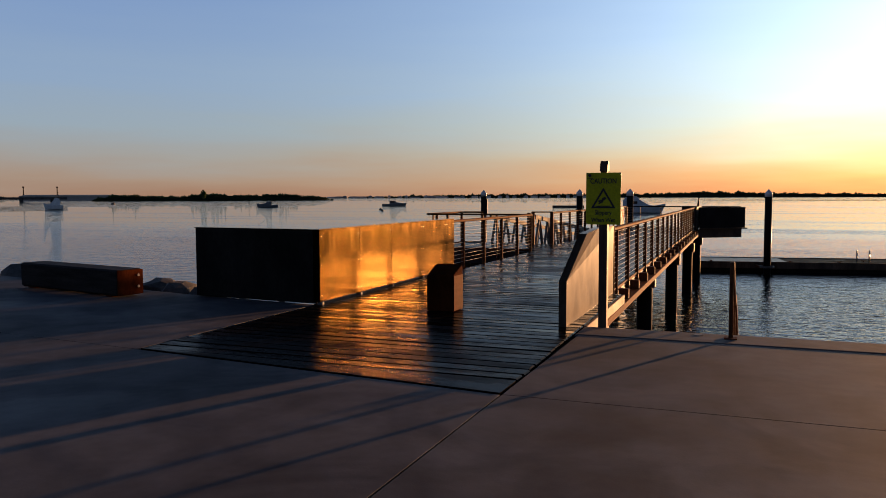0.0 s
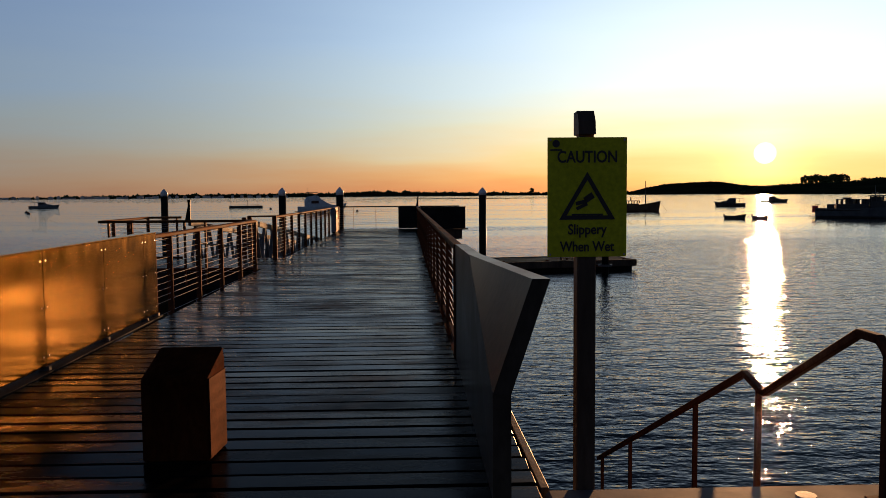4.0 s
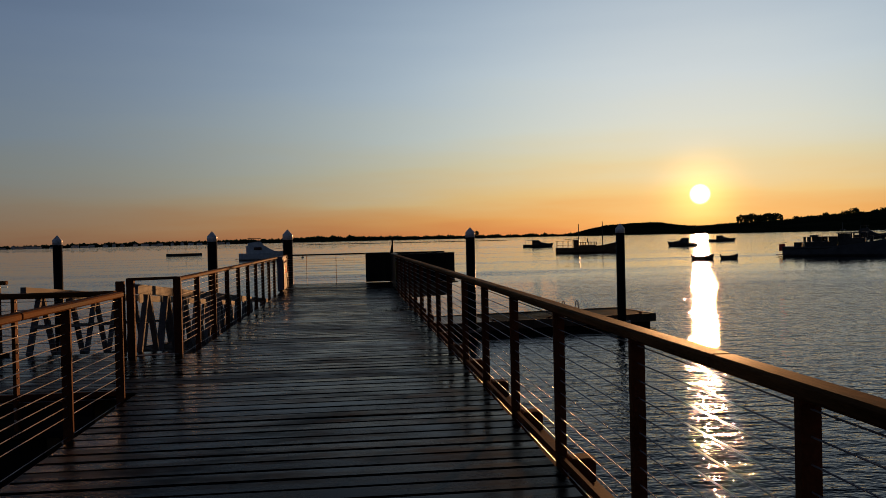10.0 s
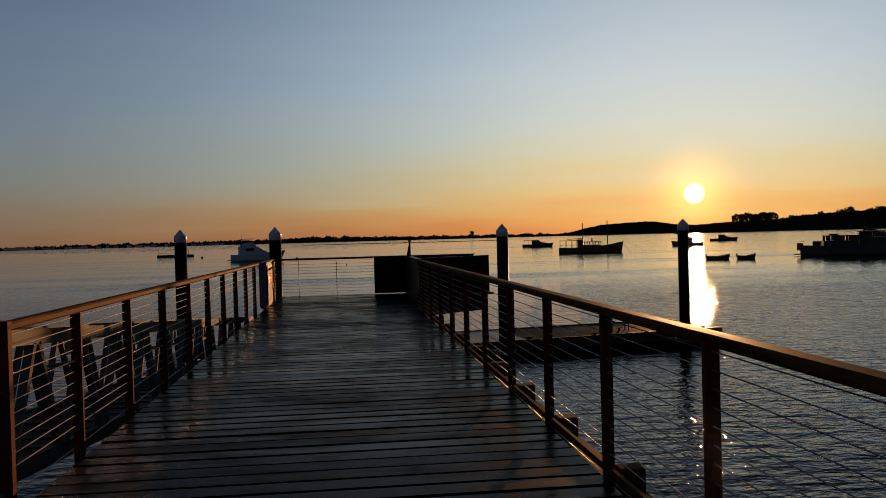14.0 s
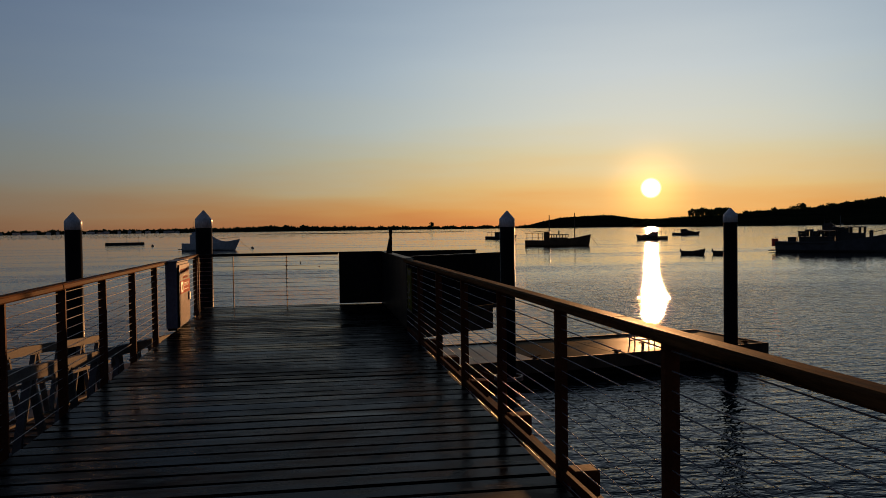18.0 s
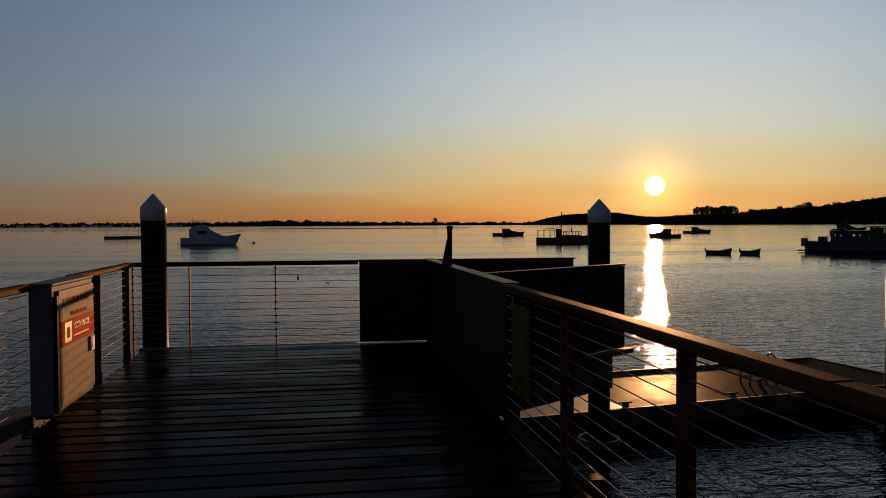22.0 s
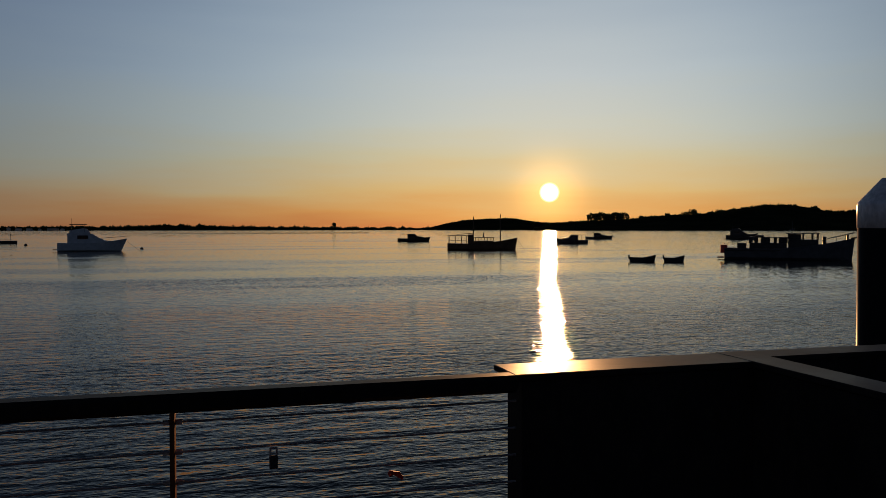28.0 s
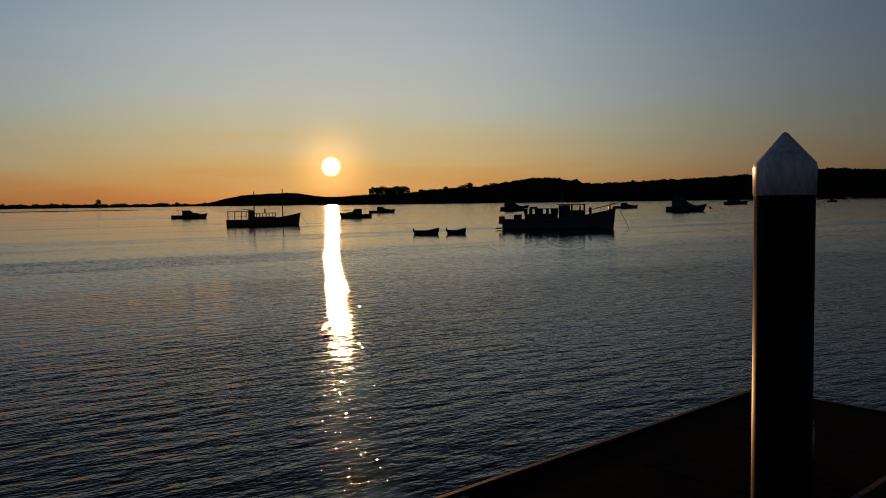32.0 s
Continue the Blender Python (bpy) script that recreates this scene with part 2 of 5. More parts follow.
def concrete_material():
    m, nt, b = nodes_of("worn_concrete")
    v = mapped(nt)
    big, mid, fine = noise_tex(nt, v, 0.45, 5, 0.65), noise_tex(nt, v, 3.5, 5), noise_tex(nt, v, 60, 3)
    swirl = nt.nodes.new("ShaderNodeTexNoise")
    swirl.inputs["Scale"].default_value, swirl.inputs["Detail"].default_value, swirl.inputs["Distortion"].default_value = 0.8, 6, 1.6
    nt.links.new(v, swirl.inputs["Vector"])
    col = mix_col(nt, (0.064, 0.060, 0.061), (0.145, 0.138, 0.139), span(nt, big, 0, 1))
    col = mix_col(nt, col, (0.62, 0.62, 0.66), span(nt, swirl.outputs["Fac"], 0, 1, 0.42, 0.62), "MULTIPLY")
    g = ramp_of(nt, mid, [(0.3, (0.78, 0.78, 0.78)), (0.7, (1, 1, 1))])
    col = mix_col(nt, col, g, 1.0, "MULTIPLY")
    nt.links.new(col, b.inputs["Base Color"])
    nt.links.new(span(nt, big, 0.85, 0.62), b.inputs["Roughness"])
    b.inputs["IOR"].default_value = 1.17
    n1 = bump(nt, b, mid, 0.15, 0.01)
    bump(nt, b, fine, 0.15, 0.003, n1)
    return m


def sheet_metal():
    """Dark bronzed sheet with a sheen, broken by blotches and runs."""
    m, nt, b = nodes_of("bronzed_sheet_metal")
    streak, blot = noise_tex(nt, mapped(nt, (1.5, 1.5, 0.5)), 2.6, 8, 0.75), noise_tex(nt, mapped(nt, (0.8, 0.8, 1.2)), 1.6, 6, 0.7)
    runs = noise_tex(nt, mapped(nt, (9, 9, 0.5)), 3.0, 6, 0.7)
    col = mix_col(nt, (0.005, 0.0028, 0.001), (0.036, 0.0205, 0.0066), span(nt, streak, 0, 1, 0.36, 0.66))
    col = mix_col(nt, col, (0.40, 0.37, 0.33), span(nt, blot, 0, 0.8, 0.46, 0.62), "MULTIPLY")
    col = mix_col(nt, col, (0.5, 0.45, 0.4), span(nt, runs, 0, 0.7, 0.5, 0.68), "MULTIPLY")
    nt.links.new(col, b.inputs["Base Color"])
    nt.links.new(span(nt, streak, 0.12, 0.19), b.inputs["Roughness"])
    b.inputs["Metallic"].default_value = 1.0
    b.inputs["Specular Tint"].default_value = (0.67, 0.595, 0.52, 1)
    bump(nt, b, noise_tex(nt, mapped(nt), 60, 3), 0.07, 0.002)
    return m


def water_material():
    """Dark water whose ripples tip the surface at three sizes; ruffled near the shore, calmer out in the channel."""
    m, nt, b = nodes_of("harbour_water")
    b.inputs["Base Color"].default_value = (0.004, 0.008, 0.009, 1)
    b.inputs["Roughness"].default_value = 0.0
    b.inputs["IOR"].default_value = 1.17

    def vec(op, x, y):
        n = nt.nodes.new("ShaderNodeVectorMath")
        n.operation = op
        for sock, val in zip((n.inputs[0], n.inputs["Scale"] if op == "SCALE" else n.inputs[1]), (x, y)):
            if isinstance(val, (tuple, float)):
                sock.default_value = val
            elif val is not None:
                nt.links.new(val, sock)
        if op == "MULTIPLY_ADD":
            n.inputs[2].default_value = (-0.006, -0.034, 0.0)
        return n.outputs[0]

    def ripples(stretch, scale, detail, gain):
        n = nt.nodes.new("ShaderNodeTexNoise")
        n.inputs["Scale"].default_value, n.inputs["Detail"].default_value = scale, detail
        nt.links.new(mapped(nt, stretch), n.inputs["Vector"])
        return vec("MULTIPLY", vec("SUBTRACT", n.outputs["Color"], (0.5, 0.5, 0.5)), (gain * 0.55, gain, 0.0))

    fine = noise_tex(nt, mapped(nt, (1.5, 2.1, 1)), 3.6, 2, 0.5)
    rip = noise_tex(nt, mapped(nt, (0.75, 2.0, 1)), 1.2, 3, 0.55)
    chop = noise_tex(nt, mapped(nt, (0.6, 1.6, 1)), 0.42, 3, 0.5)
    height = rip
    for fac, gain in ((fine, 0.30), (chop, 0.6)):
        add = nt.nodes.new("ShaderNodeMath")
        add.operation = "MULTIPLY_ADD"
        nt.links.new(fac, add.inputs[0])
        add.inputs[1].default_value = gain
        nt.links.new(height, add.inputs[2])
        height = add.outputs[0]
    crest = nt.nodes.new("ShaderNodeBump")
    crest.inputs["Distance"].default_value = WAVE_HEIGHT
    nt.links.new(height, crest.inputs["Height"])
    slope = vec("ADD", ripples((1.0, 2.3, 1), 5.0, 2, WAVE_SLOPE), ripples((0.7, 1.9, 1), 1.5, 2, WAVE_SLOPE))
    # out there only the faces that look to the shore are seen
    slope = vec("MULTIPLY", vec("ABSOLUTE", slope, None), (-0.5, -1.3, 0.0))
    sway = ripples((0.8, 2.0, 1), 2.3, 2, WAVE_SLOPE * 1.8)
    patch = noise_tex(nt, mapped(nt, (0.30, 1.0, 1)), 0.020, 4, 0.55)
    tc = nt.nodes.new("ShaderNodeTexCoord")
    sep = nt.nodes.new("ShaderNodeSeparateXYZ")
    nt.links.new(tc.outputs["Object"], sep.inputs[0])
    edge = nt.nodes.new("ShaderNodeMath")
    edge.operation = "MULTIPLY_ADD"
    nt.links.new(patch, edge.inputs[0])
    edge.inputs[1].default_value = -150.0
    nt.links.new(sep.outputs["Y"], edge.inputs[2])
    breeze = span(nt, edge.outputs[0], 1.0, 0.6, 5.0, 32.0)
    # thin cat's-paws lying across the calm channel
    paws = span(nt, noise_tex(nt, mapped(nt, (0.014, 0.09, 1)), 1.0, 5, 0.65), 1.0, 2.6, 0.50, 0.63)
    far = span(nt, sep.outputs["Y"], 0.25, 1.0, 40.0, 85.0)
    near = nt.nodes.new("ShaderNodeMath")
    near.operation = "MULTIPLY"
    ragged = nt.nodes.new("ShaderNodeMath")
    ragged.operation = "MULTIPLY_ADD"
    nt.links.new(noise_tex(nt, mapped(nt, (0.5, 1.0, 1)), 0.06, 5, 0.6), ragged.inputs[0])
    ragged.inputs[1].default_value = 60.0
    nt.links.new(sep.outputs["Y"], ragged.inputs[2])
    nt.links.new(span(nt, ragged.outputs[0], 1.0, 0.12, 88.0, 118.0), near.inputs[0])
    nt.links.new(breeze, near.inputs[1])
    nt.links.new(near.outputs[0], crest.inputs["Strength"])
    # the near faces of the ripples are the steeper ones
    slope = vec("SCALE", vec("SCALE", vec("SCALE", vec("ADD", slope, vec("MULTIPLY", sway, (1.0, 0.0, 0.0))), far), paws), breeze)
    slope = vec("ADD", slope, vec("MULTIPLY_ADD", far, (0.0, 0.044, 0.0)))
    nt.links.new(vec("NORMALIZE", vec("ADD", slope, crest.outputs[0]), None), b.inputs["Normal"])
    return m


WAVE_HEIGHT, WAVE_SLOPE = 0.068, 0.30
M_DECK = deck_material()
M_CONC = concrete_material()
M_CLAD = sheet_metal()
M_WATER = water_material()
M_TIMBER = paint("weathered_timber", (0.05, 0.032, 0.022), (0.13, 0.085, 0.055), (0.5, 0.75), 0, 2, 30, (1, 1, 0.2), 0.4)
M_RAIL = paint("oiled_handrail_timber", (0.028, 0.013, 0.005), (0.19, 0.086, 0.033), (0.5, 0.7), 0, 3, 40, (6, 0.5, 6), 0.14, 0, 0.04)
M_STEEL = paint("rust_brown_painted_steel", (0.055, 0.020, 0.010), (0.15, 0.056, 0.026), (0.45, 0.65), 0.0, 3, 60, (1, 1, 1), 0.1, 0, 0.05)
M_WIRE = plain("dull_stainless_wire", (0.34, 0.31, 0.30), 0.45, 0.6)
M_ALU = paint("mill_aluminium", (0.09, 0.085, 0.08), (0.17, 0.16, 0.15), (0.45, 0.6), 0.0, 3, 60, (1, 1, 1), 0.05)
M_GANG = paint("dull_wet_aluminium", (0.10, 0.094, 0.088), (0.18, 0.169, 0.158), (0.5, 0.7), 0.0, 3, 60, (1, 1, 1), 0.05, 0, 0.06)
M_PILE = paint("black_pile_sleeve", (0.008, 0.008, 0.008), (0.02, 0.018, 0.017), (0.38, 0.5), 0, 2, 25, (1, 1, 0.3), 0.12, 0, 0.07)
M_CAP = paint("white_pile_cap", (0.55, 0.56, 0.58), (0.8, 0.8, 0.8), (0.3, 0.5), 0, 5, 40, (1, 1, 0.4), 0.05)
M_YELLOW = paint("yellow_sign_face", (0.50, 0.47, 0.012), (0.62, 0.58, 0.02), (0.4, 0.55), 0, 3, 40, (1, 1, 1), 0.02)
M_INK = plain("black_sign_print", (0.012, 0.012, 0.012), 0.5)
M_WHITE = paint("white_gel_coat", (0.62, 0.63, 0.65), (0.82, 0.82, 0.82), (0.25, 0.4), 0, 2, 20, (1, 1, 1), 0.02)
# Cabinet enamel darkened and blued to stand for its shaded side.
M_CABINET = paint("shade_grey_enamel", (0.13, 0.13, 0.165), (0.19, 0.19, 0.235), (0.35, 0.5), 0, 2, 20, (1, 1, 1), 0.02, 0, 0.05)
M_CORTEN = paint("rusted_dark_steel", (0.008, 0.003, 0.002), (0.10, 0.026, 0.008), (0.5, 0.7), 0, 2.5, 30, (1, 1, 0.5), 0.25, 0, 0.02)
# Door enamel lighter and pinker than the body, with the low sun's cast in it.
M_DOOR = paint("sunlit_pink_grey_enamel", (0.20, 0.165, 0.155), (0.27, 0.225, 0.21), (0.4, 0.6), 0, 2, 20, (1, 1, 1), 0.02, 0, 0.06)
M_SLEEPER = paint("dark_sawn_hardwood", (0.014, 0.012, 0.012), (0.05, 0.042, 0.038), (0.5, 0.7), 0, 3, 30, (0.4, 3, 3), 0.4, 0, 0.08)
M_GREYCLAD = paint("grey_brown_steel_sheet", (0.032, 0.023, 0.017), (0.095, 0.068, 0.048), (0.28, 0.42), 0, 1.6, 25, (1, 1, 0.5), 0.08, 0, 0.10)
# Dark copy of the wall sheeting, toned to its sides turned from the sun.
M_DARKSHADECLAD = paint("near_black_shade_steel_sheet", (0.012, 0.011, 0.010), (0.032, 0.028, 0.025), (0.28, 0.42), 0, 1.6, 25, (1, 1, 0.5), 0.06, 0, 0.06)
# Sign yellow lowered to its shaded tone; also tints the symbol lens.
M_SHADE_OLIVE = paint("olive_shade_sign_face", (0.085, 0.09, 0.006), (0.13, 0.135, 0.012), (0.5, 0.6), 0, 3, 40, (1, 1, 1), 0.02, 0, 0.05)
M_RED = paint("red_print", (0.36, 0.03, 0.014), (0.46, 0.045, 0.02), (0.5, 0.6), 0, 4, 40, (1, 1, 1), 0.0, 0, 0.04)
M_PALE = plain("pale_print", (0.42, 0.22, 0.17), 0.6)
M_ROCK = paint("grey_rock", (0.05, 0.047, 0.045), (0.14, 0.13, 0.12), (0.7, 0.9), 0, 3, 18, (1, 1, 1), 0.6)
M_LAND = paint("scrub_hillside", (0.012, 0.014, 0.007), (0.03, 0.03, 0.016), (0.9, 1.0), 0, 0.02, 0.4, (1, 1, 1), 0, 0, 0.0)
M_LEAF = paint("dark_foliage", (0.035, 0.05, 0.02), (0.08, 0.10, 0.04), (0.7, 0.9), 0, 0.1, 1.5, (1, 1, 1), 0, 0, 0.03)
M_HULL = paint("dark_hull_paint", (0.03, 0.028, 0.03), (0.06, 0.055, 0.05), (0.35, 0.5), 0, 1, 12, (1, 1, 1), 0.05)
M_WOODHULL = paint("varnished_brown_hull", (0.10, 0.05, 0.03), (0.16, 0.09, 0.05), (0.3, 0.5), 0, 1, 12, (1, 1, 1), 0.05)
M_PONT = paint("wet_brown_pontoon_deck", (0.008, 0.005, 0.0035), (0.026, 0.017, 0.011), (0.26, 0.5), 0, 1.2, 20, (1, 1, 1), 0.05, 0, 0.014)
M_GLASS = plain("dark_cabin_glass", (0.02, 0.025, 0.03), 0.05)
M_RUBBER = plain("black_rubber", (0.015, 0.015, 0.015), 0.7)


# ---------------------------------------------------------------- mesh helpers
def bx(bm, x0, x1, y0, y1, z0, z1, bev=0.0):
    m = Matrix.Translation(((x0 + x1) / 2, (y0 + y1) / 2, (z0 + z1) / 2)) @ Matrix.Diagonal((x1 - x0, y1 - y0, z1 - z0, 1))
    r = bmesh.ops.create_cube(bm, size=1, matrix=m)
    if bev:
        es = list({e for v in r["verts"] for e in v.link_edges})
        bmesh.ops.bevel(bm, geom=es, offset=bev, segments=1, affect="EDGES")
    return bm


def beam(bm, p, q, w, h, up=(0, 0, 1), bev=0.0):
    p, q = Vector(p), Vector(q)
    d = q - p
    y = d.normalized()
    x = y.cross(Vector(up))
    if x.length < 1e-4:
        x = y.cross(Vector((1, 0, 0)))
    x.normalize()
    z = x.cross(y)
    m = Matrix((x, y, z)).transposed().to_4x4()
    m.translation = (p + q) / 2
    r = bmesh.ops.create_cube(bm, size=1, matrix=m @ Matrix.Diagonal((w, d.length, h, 1)))
    if bev:
        es = list({e for v in r["verts"] for e in v.link_edges})
        bmesh.ops.bevel(bm, geom=es, offset=bev, segments=1, affect="EDGES")
    return bm


def rod(bm, p, q, r, n=8, r2=None):
    p, q = Vector(p), Vector(q)
    d = q - p
    m = d.to_track_quat("Z", "Y").to_matrix().to_4x4()
    m.translation = (p + q) / 2
    bmesh.ops.create_cone(bm, cap_ends=True, segments=n, radius1=r, radius2=r if r2 is None else r2, depth=d.length, matrix=m)
    return bm


def loft(bm, rings, caps=True, closed=True):
    """Skin a list of rings, each with the same number of points."""
    vs = [[bm.verts.new(p) for p in ring] for ring in rings]
    n = len(rings[0])
    for a, b in zip(vs, vs[1:]):
        for i in range(n if closed else n - 1):
            j = (i + 1) % n
            bm.faces.new((a[i], a[j], b[j], b[i]))
    if caps:
        bm.faces.new(vs[0])
        bm.faces.new(vs[-1])
    bmesh.ops.recalc_face_normals(bm, faces=bm.faces)
    return bm


def tube(bm, pts, r, n=8):
    for a, b in zip(pts, pts[1:]):
        rod(bm, a, b, r, n)
    for p in pts[1:-1]:
        bmesh.ops.create_icosphere(bm, subdivisions=1, radius=r * 1.02, matrix=Matrix.Translation(p))
    return bm


def prism(bm, poly, z0, z1):
    return loft(bm, [[(x, y, z0) for x, y in poly], [(x, y, z1) for x, y in poly]])


def prism_y(bm, poly, y0, y1):
    return loft(bm, [[(x, y0, z) for x, z in poly], [(x, y1, z) for x, z in poly]])


def prism_x(bm, poly, x0, x1):
    return loft(bm, [[(x0, y, z) for y, z in poly], [(x1, y, z) for y, z in poly]])


def mesh_of(bm, name, material, smooth=False):
    me = bpy.data.meshes.new(name)
    bm.to_mesh(me)
    bm.free()
    me.materials.append(material)
    if smooth:
        for p in me.polygons:
            p.use_smooth = True
    return me


def part(name, bm, material, parent=None, label="", smooth=False):
    ob = new(name, mesh_of(bm, name, material, smooth))
    if parent is not None:
        ob.parent = parent
    if label:
        tagged(ob, label)
    return ob


def thing(name, loc, label, category, group="", turn=0.0):
    ob = new(name)
    ob.matrix_basis = pose(loc[0], loc[1], loc[2], 0, 0, turn)
    ob.empty_display_size = 0.2
    return tagged(ob, label, category, group)


def struct(name, bm, material, label="", category=""):
    return tagged(part(name, bm, material), label, category, "", "structure")


def B():
    return bmesh.new()


def shared(name, me, parent, loc):
    ob = new(name, me)
    ob.parent = parent
    ob.location = loc
    return ob


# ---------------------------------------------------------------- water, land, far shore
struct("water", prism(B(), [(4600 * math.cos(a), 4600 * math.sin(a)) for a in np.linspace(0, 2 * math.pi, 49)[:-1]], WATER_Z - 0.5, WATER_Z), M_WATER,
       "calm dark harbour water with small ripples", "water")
EYE = Vector((-3.85, 37.7, 1.4))


def polar(bearing, dist, z=0.0):
    a = radians(bearing)
    return Vector((EYE.x + dist * math.sin(a), EYE.y + dist * math.cos(a), z))


def ridge(name, label, dist, profile, seed, depth=250, rough=0.1, trees=0.0):
    """A land form along an arc; profile gives bearing and rise in degrees at its turning points. trees: height of the bushes along its crest."""
    rng = random.Random(seed)
    bm, crest = B(), []
    bs, es = [p[0] for p in profile], [p[1] for p in profile]
    n = int((bs[-1] - bs[0]) / 0.1) + 2
    rings = []
    top = dist + depth * 0.6
    for i in range(n):
        b = bs[0] + (bs[-1] - bs[0]) * i / (n - 1)
        h = top * math.tan(radians(float(np.interp(b, bs, es)))) + 3.75
        h *= 1 + rough * (noise.noise((b * 1.7, seed, 0)) + 0.6 * noise.noise((b * 6.1, seed, 3)))
        h = max(h - trees * 0.6, 0.5)
        crest.append((b, h))
        rings.append([polar(b, dist, WATER_Z - 1), polar(b, dist + 3, WATER_Z + min(1.5, 0.4 * h)), polar(b, dist + depth * 0.35, WATER_Z + h * 0.8),
                      polar(b, top, WATER_Z + h), polar(b, dist + depth, WATER_Z - 1)])
    loft(bm, rings)
    ob = tagged(part(name, bm, M_LAND, None, "", False), label, "land", "", "structure")
    if trees:
        verts, faces = [], []
        for b, h in crest:
            for k in range(3):
                bb = b + rng.uniform(-0.05, 0.05)
                grove = noise.noise((bb * 2.3, seed, 7)) + 0.6 * noise.noise((bb * 0.6, seed, 2))
                if grove < -0.3:
                    continue
                r = trees * rng.uniform(0.35, 0.7) * (0.7 + 0.9 * max(0.0, grove))
                leaf_clump(verts, faces, polar(bb, top + rng.uniform(-6, 6), WATER_Z + h + r * rng.uniform(-0.2, 0.5)), r, rng)
        me = bpy.data.meshes.new("shore_bushes")
        me.from_pydata(verts, [], faces)
        me.materials.append(M_LEAF)
        tagged(new("shore_bushes", me), "dark bushes and trees along the far crest", "trees", "", "stuff")
    return ob


def leaf_clump(verts, faces, centre, r, rng):
    """One uneven tuft of leaves: an octahedron with jittered points."""
    k = len(verts)
    for d in ((1, 0, 0), (-1, 0, 0), (0, 1, 0), (0, -1, 0), (0, 0, 1), (0, 0, -1)):
        verts.append(centre + Vector(d) * r * rng.uniform(0.6, 1.25) + Vector([rng.uniform(-0.2, 0.2) * r for _ in range(3)]))
    for a, b, c in ((0, 2, 4), (2, 1, 4), (1, 3, 4), (3, 0, 4), (2, 0, 5), (1, 2, 5), (3, 1, 5), (0, 3, 5)):
        faces.append((k + a, k + b, k + c))


def far_tree(bearing, dist, base, height, width, label, seed, trunks=1):
    rng = random.Random(seed)
    p = polar(bearing, dist, WATER_Z + base)
    t = thing("tree", p, label, "tree", "trees on the far shore", -bearing)
    for k in range(trunks):
        x = (k + 0.5) / trunks * width - width / 2
        trunk = part("trunk", rod(B(), (x * 0.7, 0, -2), (x * 0.8, 0, height * 0.65), 0.05 * height, 7, 0.02 * height), M_TIMBER, t)
        part("limb", rod(B(), (x * 0.8, 0, height * 0.4), (x * 1.1 + 0.1 * width, 0, height * 0.75), 0.025 * height, 6, 0.01 * height), M_TIMBER, trunk)
    verts, faces = [], []
    lobes = [(-0.72, 0.27, 0.93), (-0.34, 0.32, 1.0), (-0.02, 0.22, 0.86), (0.36, 0.26, 0.98), (0.70, 0.30, 1.0)] if trunks > 1 else [(0.0, 1.0, 1.0), (0.25, 0.6, 0.85)]
    for mid, half_width, tall in lobes:
        for k in range(120 if trunks > 1 else 60):
            x = rng.uniform(-1, 1)
            z = (0.42 if trunks > 1 else 0.3) + rng.uniform(0.0, 0.55) * (1 - 0.5 * x * x)
            size = height * rng.uniform(0.06, 0.13)
            leaf_clump(verts, faces, Vector(((mid + x * half_width) * width / 2, rng.uniform(-0.3, 0.3) * width * half_width, z * tall * height)), size, rng)
            if k % 2 == 0:
                leaf_clump(verts, faces, Vector(((mid + x * half_width) * width / 2, rng.uniform(-0.2, 0.2) * width * half_width, rng.uniform(-0.05, 0.5) * height)), size * 1.25, rng)
    me = bpy.data.meshes.new("crown")
    me.from_pydata(verts, [], faces)
    me.materials.append(M_LEAF)
    c = new("crown", me)
    c.parent = t


ridge("far_shore", "low dark far shore under the sunset", 2500, [(-66, 0.10), (-48, 0.12), (-30, 0.02), (-20, 0.2), (-14, 0.22), (-6, 0.25), (-3.2, 0.36), (0, 0.28), (5, 0.2), (13, 0.16), (18, 0.2), (26, 0.3)], 3, 200, 0.25, 7.5)
ridge("headland", "dark tree-covered headland across the harbour", 900, [(-47.2, -0.05), (-45.5, 0.25), (-42, 0.12), (-39.9, 0.3), (-37, 0.22), (-34, 0.28), (-31.5, 0.1), (-30.6, -0.15)], 13, 60, 0.15, 3.5)
ridge("hill_low", "low rounded hill on the far shore", 2200, [(14.8, 0.05), (16.2, 0.40), (17.6, 0.66), (19.4, 0.78), (21.2, 0.80), (22.4, 0.62), (23.3, 0.5), (26, 0.5), (30, 0.4)], 5, 500, 0.02, 3.0)
ridge("hill_wooded", "dark wooded hill beyond the anchorage", 1500, [(22.8, 0.1), (24, 0.42), (26, 0.6), (29.5, 0.75), (31.5, 0.95), (34, 1.12), (35.4, 1.2), (36.6, 1.42), (38.2, 1.64), (39.8, 1.68), (41.4, 1.45), (42.3, 1.18), (45.3, 1.28),
                                                                      (47.6, 1.35), (51.3, 1.5), (56, 1.75), (57.6, 1.9), (60.4, 1.75), (66, 1.6), (75, 1.2)], 9, 700, 0.03, 5.0)
# a sandbar just showing above the water
b = B()
for k in range(60):
    u = k / 59
    w = 9 * math.sin(math.pi * u) ** 0.4 * (1 + 0.3 * noise.noise((u * 14, 2, 5))) + 0.5
    x, y = -60 + 190 * u, 800 - 60 * u + 6 * math.sin(u * 9)
    if k:
        b.faces.new((prev[0], prev[1], b.verts.new((x, y + w, WATER_Z + 0.08)), b.verts.new((x, y - w, WATER_Z + 0.08))))
    prev = (b.verts.new((x, y - w, WATER_Z + 0.08)), b.verts.new((x, y + w, WATER_Z + 0.08)))
bmesh.ops.remove_doubles(b, verts=b.verts, dist=0.01)
ext = bmesh.ops.extrude_face_region(b, geom=list(b.faces))
